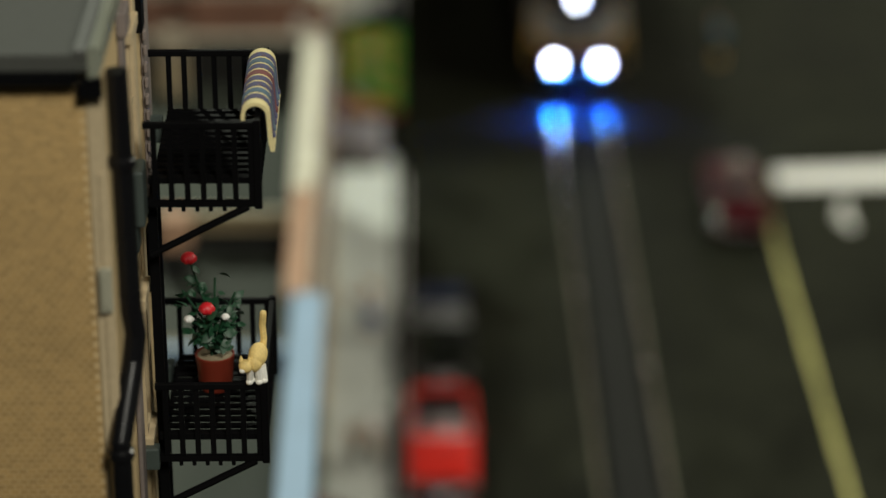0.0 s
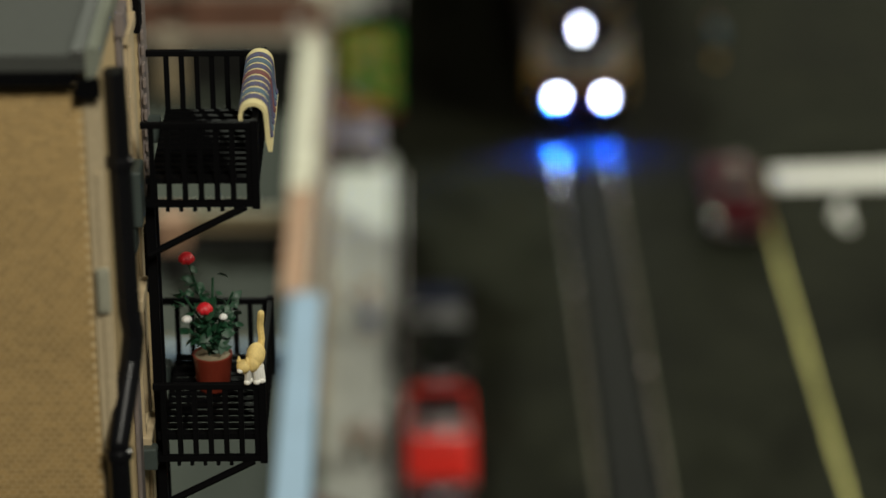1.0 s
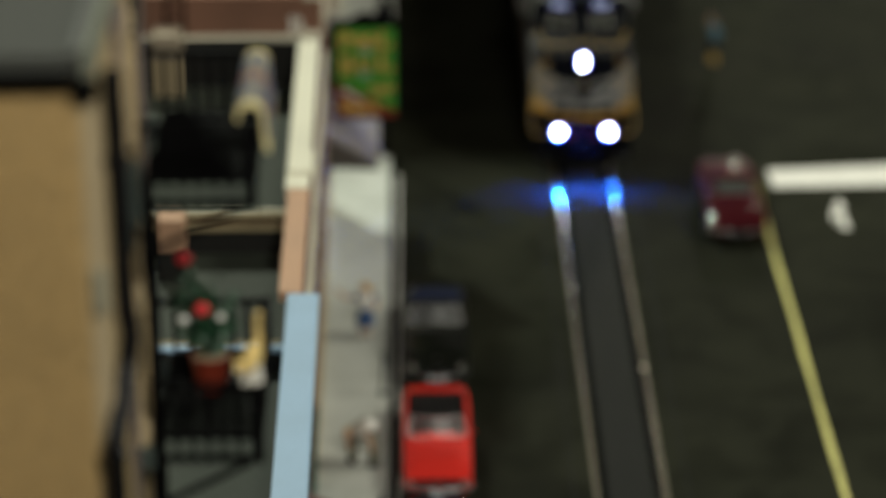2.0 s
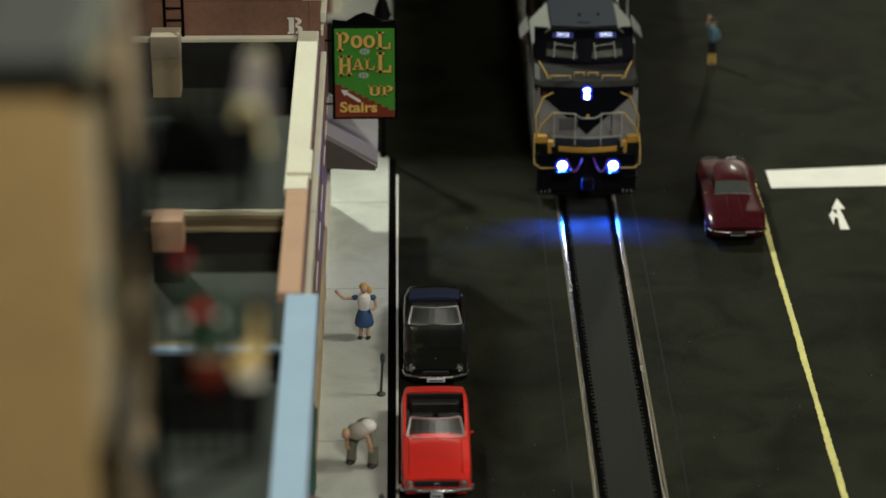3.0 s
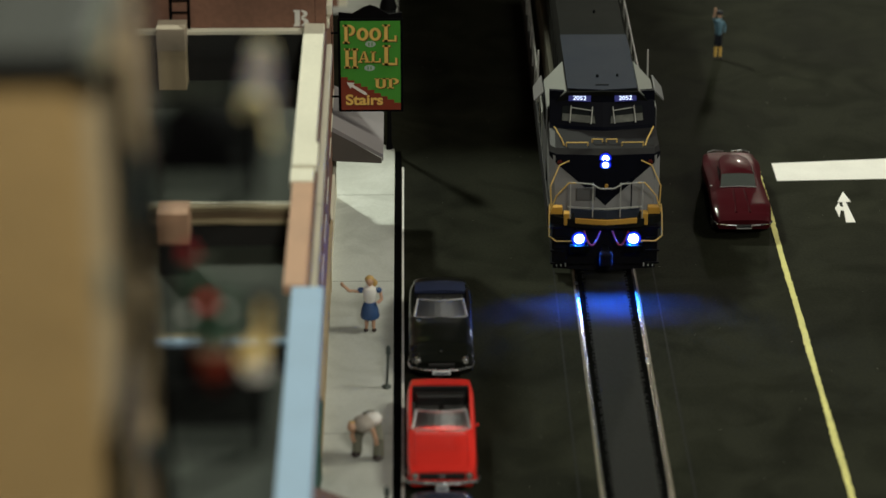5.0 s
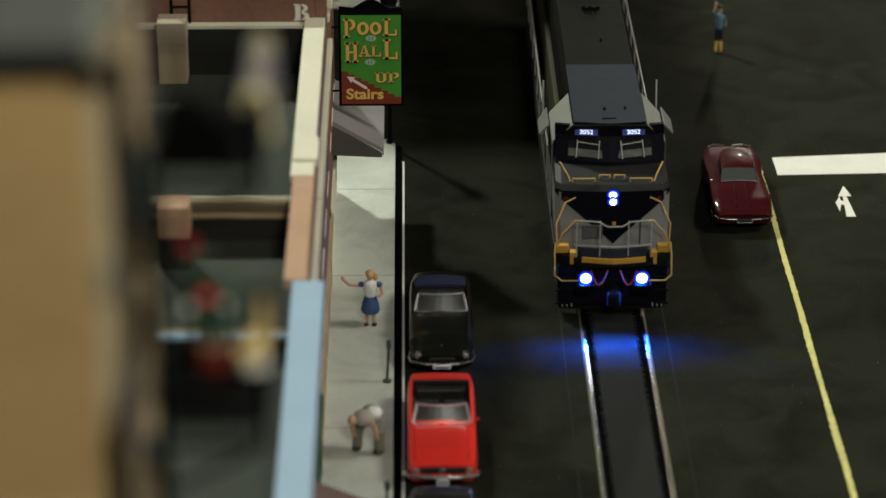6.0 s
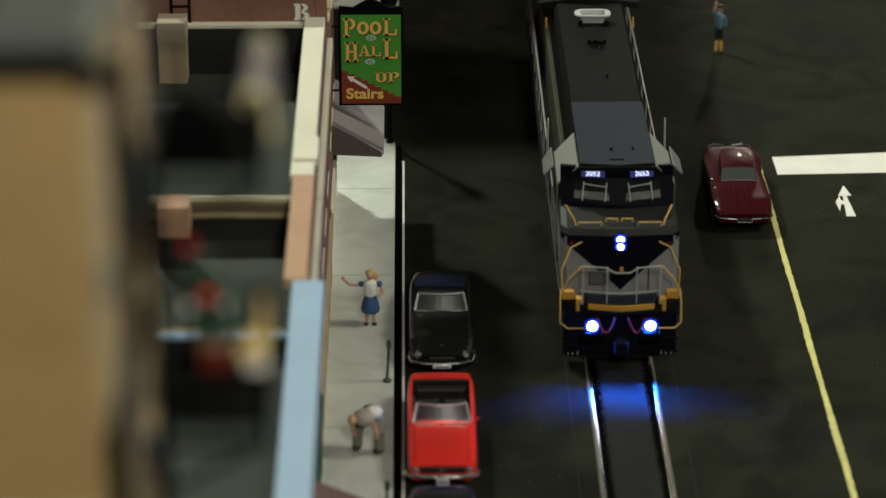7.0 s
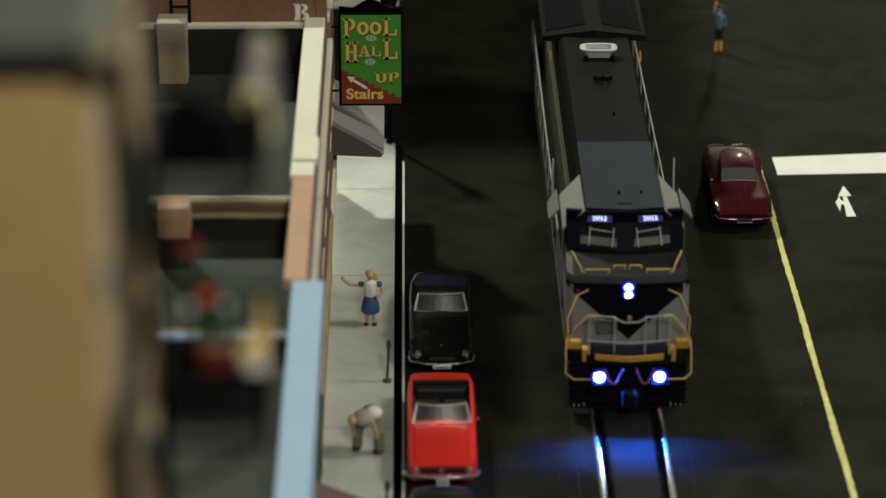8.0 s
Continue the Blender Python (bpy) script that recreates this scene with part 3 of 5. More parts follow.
def tan_building():
    h = thing("tan_brick_building", "tall tan brick apartment building with grey flat roof", "building", (0, 0, 0))
    b = B(); box(b, -330, NX - 9, NY0, NY1, 0.1, NZ); part("wall", b, TAN_COURSES, h)
    b = B(); box(b, NX - 8.9, NX, NY0, WING, 0.1, NZ); part("street_wall", b, TAN_COURSES, h)
    b = B(); box(b, NX - 8.9, NX - 3.5, WING + 0.1, NY1, 0.1, NZ); part("rear_wing", b, PINK_TRIM, h)
    b = B(); box(b, -331, NX + 0.6, NY0 - 5.0, WING, NZ + 0.1, NZ + 4, 0.5); part("roof", b, GREY_ROOF, h)
    b = B(); box(b, -331, NX - 4.2, NY0 - 4.8, NY0 - 0.3, NZ - 3, NZ, 0.3); part("eave_board", b, IRON, h)
    for k in range(8):
        b = B(); box(b, -328 + 34 * k, -327.6 + 34 * k, NY0 - 4, WING, NZ + 4.05, NZ + 4.25); part("roof_seam", b, IRON, h)
    # street-side gutter: a dark trough with a pale rolled lip, stopped with black at its near end
    b = B(); box(b, NX - 4.4, NX - 1.6, NY0 - 5.2, WING, NZ + 3.2, NZ + 5, 0.3); part("gutter", b, mat("dark_gutter_lining", (0.055, 0.055, 0.05), 0.7, vary=0.2), h)
    lip = mat("pale_grey_gutter", (0.18, 0.19, 0.15), 0.45, vary=0.25, stain=60)
    b = B(); prism(b, [(NX - 1.5, NZ - 1.2), (NX + 0.9, NZ - 0.6), (NX + 1.8, NZ + 2.4), (NX + 1.2, NZ + 5.4), (NX - 0.4, NZ + 6.0), (NX - 1.5, NZ + 5.2)], "y", NY0 - 5.2, WING); part("cornice", b, lip, h, "", True)
    b = B(); box(b, NX - 4.0, NX + 1.2, NY0 - 4.2, NY0 - 3.0, NZ - 6.2, NZ - 1.6, 0.3); part("gutter_stop", b, IRON, h)
    # front corner board, and brackets and boxes on the street face
    b = B(); box(b, NX - 2.9, NX + 0.9, NY0 - 0.9, NY0 - 0.05, 0.2, NZ - 5.6, 0.25); part("corner_board", b, TAN_TRIM, h, "pale tan corner board")
    b = B(); box(b, NX - 1.2, NX + 0.5, NY0 - 1.5, NY0 - 0.95, 300, NZ - 24, 0.2); part("corner_fillet", b, TAN_TRIM, h)
    for z in (442,):
        b = B(); box(b, NX - 2.0, NX + 0.8, NY0 - 3.0, NY0 - 1.55, z, z + 10.5, 0.4); box(b, NX - 1.4, NX + 0.2, NY0 - 3.3, NY0 - 3.05, z + 1.2, z + 9.3, 0.2); part("vent_box", b, mat("pale_vent_box", (0.30, 0.29, 0.22), 0.7, vary=0.15), h)
    for y, w, d, m in ((586, 7, 1.2, PINK_TRIM), (614, 5, 1.0, TAN_TRIM), (636, 15, 0.8, PINK_TRIM)):
        b = B(); box(b, NX + 0.05, NX + d, y, y + w, 0.2, NZ - 8, 0.4); part("pilaster", b, m, h)
        b = B(); box(b, NX + 0.05, NX + d + 1.2, y - 1, y + w + 1, NZ - 8, NZ - 2, 0.4); part("capital", b, m, h)
    b = B()
    for k in range(46):
        box(b, NX + 0.85, NX + 1.7, 634 + 0.7 * (k % 2), 636.4, 480 - 4.2 * k, 482.4 - 4.2 * k, 0.25)
    part("quoin_edge", b, PINK_TRIM, h, "rough edge of small grey-pink quoins")
    for k in range(5):
        z = 443 - 68 * k
        sash_window(h, NX, 602, 613, z + 6, z + 40, TAN_TRIM)
        if k:
            b = B(); box(b, NX + 0.1, NX + 3.75, 598.5, 602, z - 2, z + 4, 0.5); part("anchor_plate", b, METER, h)
        else:
            b = B(); box(b, NX + 0.1, NX + 3.75, 592, 600.5, z - 2, z + 12, 0.5); box(b, NX + 0.1, NX + 2.0, 593, 599, z - 9, z - 2.1, 0.4); part("wall_box", b, METER, h, "grey metal wall box")
        b = B(); box(b, NX + 0.1, NX + 3.75, 643, 648, z - 2, z + 4, 0.5); part("anchor_plate", b, METER, h)
        b = B(); box(b, NX + 0.1, NX + 1.9, 624, 631, z + 34, z + 50, 0.4); part("shutter", b, IRON, h, "black window shutter")
    # thick black downpipe with an offset bend
    pipe = mat("glossy_black_pipe", (0.006, 0.006, 0.007), 0.25, vary=0.3, bump=0.05, coat=0.4, spec=0.2)
    bends = [(-62.2, 555, NZ - 4), (-62.0, 555, 484), (-61.6, 555, 438), (-60.9, 555, 432), (-61.6, 553.5, 426), (-64.2, 543.4, 411), (-64.2, 543.4, 0.5)]
    b = B(); tube(b, bends, 2.5, 14)
    for p in bends[1:-1]:
        ball(b, p, 2.51, 12)
    dp = part("downpipe", b, pipe, h, "thick black downpipe", True)
    for x, y, z in ((-64.2, 543.4, 407), (-61.9, 555, 472), (-64.2, 543.4, 340)):
        b = B(); lathe(b, [(2.6, 0), (3.1, 0.5), (3.1, 2.4), (2.6, 2.9)], (x, y, z), 16); part("collar", b, pipe, dp, "", True)
    front_bricks(h)


BRICK_TAN = mat("tan_brick_face", (0.39, 0.255, 0.10), 0.75, vary=0.10, grain=40, bump=0.25, stain=18)


def tinted(m, node, socket, low, high):
    """Lets each brick take a slightly different shade."""
    nt = m.node_tree
    bsdf = nt.nodes["Principled BSDF"]
    src, rg, mx = nt.nodes.new(node), nt.nodes.new("ShaderNodeMapRange"), nt.nodes.new("ShaderNodeMix")
    rg.inputs[3].default_value, rg.inputs[4].default_value = low, high
    nt.links.new(src.outputs[socket], rg.inputs[0])
    mx.data_type, mx.blend_type, mx.inputs[0].default_value = "RGBA", "MULTIPLY", 1.0
    old = bsdf.inputs["Base Color"].links[0].from_socket
    nt.links.new(old, mx.inputs[6]); nt.links.new(rg.outputs[0], mx.inputs[7]); nt.links.new(mx.outputs[2], bsdf.inputs["Base Color"])
    return m


BRICK_SINGLE = tinted(BRICK_TAN.copy(), "ShaderNodeObjectInfo", "Random", 0.84, 1.1)
BRICK_JOINED = tinted(BRICK_TAN.copy(), "ShaderNodeNewGeometry", "Random Per Island", 0.84, 1.1)


def front_bricks(h):
    """Courses on the front wall: the lowest that the balcony looks down on are single bricks."""
    w, r = 2.05, 1.32
    face = B(); box(face, 0, w - 0.22, -0.16, -0.005, 0, r - 0.27)
    rest = B()
    first = None
    made = 0
    for row in range(79):
        z = 389 + r * row
        for col in range(22):
            x = NX - 3.1 - w * (col + 1) - (w / 2 if row % 2 else 0)
            if col < 15 and 8 <= row and made < 300:
                made += 1
                if first is None:
                    first = part("brick", face, BRICK_SINGLE, h)
                    first.location = (x * MM, NY0 * MM, z * MM)
                else:
                    c = again(first)
                    c.location = (x * MM, NY0 * MM, z * MM)
            else:
                box(rest, x, x + w - 0.22, NY0 - 0.16, NY0 - 0.005, z, z + r - 0.27)
    part("brickwork", rest, BRICK_JOINED, h, "", kind="stuff")


tan_building()


def fire_escape():
    x0, x1, y0, y1 = -61.3, -35.5, 600.0, 647.0
    f = thing("fire_escape", "black iron fire escape with two railed platforms", "fire escape", (0, 0, 0))
    for zf in (443.0, 375.0):
        zt = zf + 21
        b = B(); box(b, x0, x1, y0 - 0.6, y0 + 0.6, zf, zf + 1.6); box(b, x0, x1, y1 - 0.6, y1 + 0.6, zf, zf + 1.6); box(b, x1 - 1.2, x1, y0 + 0.6, y1 - 0.6, zf, zf + 1.6); box(b, x0, x0 + 1.2, y0 + 0.6, y1 - 0.6, zf, zf + 1.6)
        p = part("platform", b, IRON, f)
        b = B(); box(b, x0, x1, y0 + 0.7, y0 + 2.4, zf + 5.4, zf + 6.9); part("floor_beam", b, IRON, p)
        first = None
        for k in range(13):
            if first is None:
                b = B(); box(b, x0 + 1.3, x1 - 1.3, y0 + 2.5, y0 + 4.1, zf + 5.6, zf + 6.4); first = part("slat", b, IRON, p)
            else:
                again(first, 0, 3.42 * k)
        for x in (x0 + 6, (x0 + x1) / 2, x1 - 6):
            b = B(); box(b, x - 0.5, x + 0.5, y0 + 2.5, y1 - 0.7, zf + 4.6, zf + 5.5); part("joist", b, IRON, p)
        for y in (y0, y1):
            b = B(); box(b, x0 - (0.6 if y == y0 else 4.4), x1 + 0.7, y - 0.7, y + 0.7, zt - 1.3, zt + 0.3, 0.2); r = part("railing", b, IRON, f)
            for k in range(7):
                x = x0 + 1.8 + 3.75 * k
                b = B(); box(b, x - 0.65, x + 0.65, y - 0.4, y + 0.4, zf + 1.7, zt - 1.4); part("baluster", b, IRON, r)
        b = B(); box(b, x1 - 0.7, x1 + 0.7, y0 + 0.8, y1 - 0.8, zt - 1.3, zt + 0.3, 0.2); r = part("railing", b, IRON, f)
        for k in range(11):
            y = y0 + 4 + 3.9 * k
            b = B(); box(b, x1 - 0.4, x1 + 0.4, y - 0.6, y + 0.6, zf + 1.7, zt - 1.4); part("baluster", b, IRON, r)
        for y in (y0, y1):
            b = B(); rod(b, (x1 - 2.5, y, zf - 0.2), (x0 + 0.2, y, zf - 12.5), 0.95, n=8); part("brace", b, IRON, f)
            b = B(); box(b, x1 - 0.9, x1 + 0.9, y - 0.9, y + 0.9, zf - 0.5, zt + 0.8, 0.2); part("corner_post", b, IRON, f)
        b = B()
        for k in range(6):
            rod(b, (x0 + 5 + 3.2 * k, y0, zf), (x0 + 5 + 3.2 * k, y0, zf - 1.2), 0.5)
        part("studs", b, IRON, p)
    for y in (606, 614):
        b = B(); box(b, x0 - 0.9, x0 + 1.4, y - 0.8, y + 0.8, 300, 442.5); part("ladder_rail", b, IRON, f)
    for k in range(24):
        b = B(); rod(b, (x0 + 0.4, 606.8, 305 + 5.8 * k), (x0 + 0.4, 613.2, 305 + 5.8 * k), 0.5, n=6); part("rung", b, IRON, f)


fire_escape()

CREAM_CLOTH = mat("cream_rug_cloth", (0.72, 0.62, 0.32), 0.9, vary=0.12, bump=0.3)
RUG_BLUE = mat("blue_rug_pile", (0.035, 0.06, 0.14), 0.95, vary=0.5, grain=100, stain=600, second=(0.10, 0.05, 0.06))
RUG_GREY = mat("pale_blue_rug_pile", (0.08, 0.13, 0.18), 0.95, vary=0.4, grain=100, stain=300)
RUG_RED = mat("red_rug_pile", (0.16, 0.05, 0.05), 0.95, vary=0.3, grain=100, stain=300)


def rug():
    r = thing("rug", "cream rug with blue and red pattern hung over railing", "rug", (0, 0, 0))

    def arch(y, t, sag, keep=1.0):
        pts = []
        for side in (1, -1):
            rad = 2.5 + (t if side > 0 else 0)
            row = [(-36.0 - rad, 463.6 - 3.0 * keep)] + [(-36.0 + rad * math.cos(a), 463.6 + rad * math.sin(a)) for a in [math.pi * (1 - i / 10) for i in range(11)]] + [(-36.0 + rad + 0.4, 464 - 7 * keep), (-36.0 + rad + 0.9, 464 - sag * keep)]
            pts += row if side > 0 else row[::-1]
        return [(x, y, z) for x, z in pts]
    b = B(); loft(b, [arch(605 + 36 * i / 12, 0.9, 9.4 + 0.4 * math.sin(i)) for i in range(13)]); part("cloth", b, CREAM_CLOTH, r, "cream woven ground", True)
    for k, m in enumerate((RUG_BLUE, RUG_GREY, RUG_BLUE, RUG_BLUE, RUG_RED, RUG_BLUE, RUG_GREY, RUG_BLUE)):
        y = 608 + 3.9 * k
        b = B(); loft(b, [arch(y + 2.7 * i / 3, 1.05, 8.0, 0.88) for i in range(4)]); part("pattern_band", b, m, r, "coloured woven band", True)


rug()

POT_RED = mat("terracotta_red", (0.17, 0.025, 0.013), 0.35, vary=0.15)
SOIL = mat("pale_soil", (0.25, 0.20, 0.13), 0.9, vary=0.3)
LEAF = mat("dark_leaf_green", (0.009, 0.050, 0.022), 0.5, vary=0.4, stain=300)
PETAL_RED = mat("red_petal", (0.60, 0.015, 0.025), 0.45, vary=0.15)
PETAL_WHITE = mat("white_petal", (0.80, 0.79, 0.76), 0.5, vary=0.05)


def plant():
    rnd = random.Random(11)
    p = thing("potted_rose", "red and white roses in a terracotta pot", "potted plant", (-49.2, 626.5, 381.5))
    b = B(); lathe(b, [(3.9, 0), (4.2, 1), (4.8, 8), (4.95, 8.6), (5.0, 9.4), (4.6, 9.5), (4.5, 8.8)], n=24); part("pot", b, POT_RED, p, "glossy terracotta pot", True)
    b = B(); lathe(b, [(4.55, 8.2), (4.4, 9.1), (1, 9.4)], n=16); part("soil", b, SOIL, p)
    heads = [((-5.8, 3, 34.4), 1.9, PETAL_RED), ((-1.3, -3, 23.4), 1.9, PETAL_RED), ((-5.8, -3.2, 20.6), 1.2, PETAL_WHITE), ((3.2, -2.8, 21.0), 1.0, PETAL_WHITE)]
    stems = [h[0] for h in heads] + [(0.5, 3, 29), (5.6, 1, 26), (-7.5, 0, 27), (6, -1, 20), (1, 5, 23), (-4, -4, 17), (3, -2, 16), (-1, -3, 15)]
    for i, (x, y, z) in enumerate(stems):
        b = B(); mid = (x * 0.35, y * 0.35, 9 + (z - 9) * 0.55)
        tube(b, [(x * 0.1, y * 0.1, 9), mid, (x, y, z)], 0.3); part("stem", b, LEAF, p)
    for (x, y, z), r, m in heads:
        b = B(); ball(b, (x, y, z), (r, r, r * 0.8), 9)
        for k in range(6):
            a = k * math.pi / 3
            ball(b, (x + 0.55 * r * math.cos(a), y + 0.55 * r * math.sin(a), z - 0.1 * r), (r * 0.55, r * 0.55, r * 0.62), 7)
        part("flower", b, m, p, "round flower head", True)
    for k in range(150):
        s = stems[k % len(stems)]
        f = rnd.uniform(0.3, 1.02)
        c = Vector((s[0] * f, s[1] * f, 10 + (s[2] - 11) * f)) + Vector((rnd.uniform(-2.4, 2.4), rnd.uniform(-2.4, 2.4), rnd.uniform(-1, 1)))
        w, l = rnd.uniform(0.8, 1.35), rnd.uniform(1.3, 2.2)
        b = B(); loft(b, [[(-0.1, -l, 0), (0, -l, 0.1), (0.1, -l, 0)], [(-w, -l * 0.3, 0.3), (0, -l * 0.3, 0.35), (w, -l * 0.3, 0.3)], [(-w * 0.8, l * 0.4, 0.3), (0, l * 0.4, 0.6), (w * 0.8, l * 0.4, 0.3)], [(-0.1, l, -0.1), (0, l, 0), (0.1, l, -0.1)]])
        b.transform(Matrix.Translation(c) @ Euler((rnd.uniform(-0.9, 0.9), rnd.uniform(-0.9, 0.9), rnd.uniform(0, 6.3))).to_matrix().to_4x4()); part("leaf", b, LEAF, p, "", True)


plant()

CAT_FUR = mat("yellow_cat_fur", (0.78, 0.58, 0.22), 0.7, vary=0.25, stain=400)
CAT_WHITE = mat("white_cat_fur", (0.82, 0.80, 0.74), 0.7, vary=0.05)


def cat():
    c = thing("cat", "yellow and white toy cat standing on a railing", "cat", (-37.4, 600, 396.4), -12)
    b = B(); ball(b, (0.3, 1.2, 6.9), (2.3, 3.6, 2.9), 12); ball(b, (0.0, -1.0, 5.8), (1.9, 2.0, 2.4), 10); part("body", b, CAT_FUR, c, "", True)
    b = B(); ball(b, (-1.7, -2.8, 5.6), (1.8, 1.8, 1.7), 10)
    for x in (-2.8, -0.8):
        rod(b, (x, -2.6, 6.8), (x - 0.1, -2.5, 8.1), 0.7, 0.1, 6)
    part("head", b, CAT_FUR, c, "", True)
    b = B(); ball(b, (-2.2, -4.2, 5.0), (0.8, 0.7, 0.6), 8); part("muzzle", b, CAT_WHITE, c, "", True)
    for x, y in ((-1.2, -1.2), (1.0, -0.6), (2.0, 0.4), (-0.6, 0.5)):
        b = B(); rod(b, (x * 0.7, y * 1.6, 4.6), (x, y, 1.2), 1.0, 0.8, 8); ball(b, (x, y - 0.3, 0.75), (0.95, 1.0, 0.75), 8); part("leg", b, CAT_WHITE, c, "white leg", True)
    b = B(); tube(b, [(0.8, 4.0, 7.2), (1.0, 4.4, 10), (0.8, 4.2, 13.5), (1.2, 3.8, 16.8)], 0.85, 8); ball(b, (1.2, 3.8, 16.8), 0.85, 8); part("tail", b, CAT_FUR, c, "", True)


cat()


# ---- figurines: plain painted shapes ----
def figurine(name, label, at, shapes, rz=0, size=(1, 1, 1)):
    b = B()
    mats, n = [], 0
    for material, build in shapes:
        build(b)
        b.faces.ensure_lookup_table()
        if material not in mats:
            mats.append(material)
        for k in range(n, len(b.faces)):
            b.faces[k].material_index = mats.index(material)
        n = len(b.faces)
    b.transform(Matrix.Diagonal((*size, 1)))
    ob = part(name, b, mats[0], None, "", True)
    for m in mats[1:]:
        ob.data.materials.append(m)
    ob.matrix_world = pose(at[0] * MM, at[1] * MM, at[2] * MM, 0, 0, rz)
    tagged(ob, label, "figurine", "street figurines")


SKIN = mat("flesh_paint", (0.55, 0.33, 0.22), 0.6, vary=0.1)
HAIR = mat("blond_paint", (0.55, 0.36, 0.12), 0.6, vary=0.2)
SHIRT_AND_HIGHLIGHT = mat("white_cloth_paint", (0.82, 0.80, 0.77), 0.6, vary=0.05)
GREY_SHIRT = mat("grey_brown_cloth_paint", (0.38, 0.34, 0.30), 0.6, vary=0.1)
SKIRT = mat("blue_cloth_paint", (0.035, 0.085, 0.22), 0.6, vary=0.15)
SHOE = mat("dark_shoe_paint", (0.03, 0.02, 0.02), 0.5, vary=0.1)
TROUSER = mat("olive_grey_paint", (0.17, 0.17, 0.13), 0.7, vary=0.15)
UNIFORM = mat("light_blue_cloth_paint", (0.10, 0.20, 0.27), 0.6, vary=0.15)
DARKCLOTH = mat("dark_navy_cloth_paint", (0.012, 0.014, 0.022), 0.6, vary=0.15)

figurine("woman_figurine", "painted figurine in blue skirt pointing on the sidewalk", (-22.7, 1411, 3.02), [
    (SHOE, lambda b: (ball(b, (-1.9, -0.8, 0.7), (1.2, 2.0, 0.7), 8), ball(b, (1.9, -0.8, 0.7), (1.2, 2.0, 0.7), 8))),
    (SKIN, lambda b: (rod(b, (-1.7, 0, 0.8), (-1.5, 0, 9), 0.7, 1.1), rod(b, (1.7, 0, 0.8), (1.5, 0, 9), 0.7, 1.1))),
    (SKIRT, lambda b: lathe(b, [(4.3, 8.2), (4.5, 9), (4.0, 13), (2.6, 17.5)], n=14)),
    (SHIRT_AND_HIGHLIGHT, lambda b: lathe(b, [(2.5, 17.4), (3.0, 20), (3.5, 23.5), (2.8, 25.5), (1.0, 26.6)], n=14)),
    (SKIRT, lambda b: (ball(b, (-4.1, 0, 24.0), (1.7, 1.4, 1.6), 8), ball(b, (4.1, 0, 24.0), (1.7, 1.4, 1.6), 8))),
    (SKIN, lambda b: (tube(b, [(-5, -0.2, 23.4), (-9.5, -1, 24.2), (-12.6, -1.5, 28.0)], 0.8), ball(b, (-12.8, -1.5, 28.6), 0.9, 8), tube(b, [(4.9, 0, 23), (5.6, -0.5, 19), (3.6, -2, 17.5)], 0.8), rod(b, (0, 0, 26), (0, 0, 28), 0.9), ball(b, (0, -0.3, 29.3), (1.8, 2.0, 2.2), 10))),
    (HAIR, lambda b: (ball(b, (0, 0.6, 30.2), (2.2, 2.2, 2.1), 10), ball(b, (2.4, 1.4, 27.6), (1.3, 1.3, 2.2), 8))),
], 0, (1.2, 1.2, 1.05))
figurine("stooping_figurine", "painted figurine in grey trousers bending on the sidewalk", (-22.3, 1265, 3.02), [
    (SHOE, lambda b: (ball(b, (-4.6, -0.8, 1.3), (2.0, 2.6, 1.3), 8), ball(b, (4.6, -0.8, 1.3), (2.2, 2.6, 1.3), 8))),
    (TROUSER, lambda b: (tube(b, [(-4.6, 0, 1.5), (-4.4, 0.2, 9), (-1.8, 3.0, 16)], 2.0, 10), tube(b, [(4.6, 0, 1.5), (4.6, 0.2, 9), (2.4, 3.0, 16)], 2.1, 10), ball(b, (0.5, 3.6, 17.0), (4.6, 3.4, 3.4), 10))),
    (GREY_SHIRT, lambda b: ball(b, (-0.8, -1.6, 17.0), (4.7, 4.6, 3.7), 12)),
    # white ball: the highlight on the grey back, put in as colour
    (SHIRT_AND_HIGHLIGHT, lambda b: ball(b, (1.9, 1.5, 18.2), (3.6, 3.5, 3.0), 12)),
    (SKIN, lambda b: (ball(b, (-4.6, -5.0, 16.6), (2.0, 2.2, 2.2), 10), tube(b, [(-4.6, -3.2, 16.4), (-5.4, -3.2, 11), (-5.0, -2.2, 8.0)], 0.95), tube(b, [(3.4, -3.4, 16.4), (4.6, -3.0, 11.5), (4.6, -2.4, 8.5)], 0.95))),
    (HAIR, lambda b: ball(b, (-4.8, -4.4, 18.0), (1.6, 1.7, 0.9), 8)),
], -20, (1.3, 1.3, 1.2))
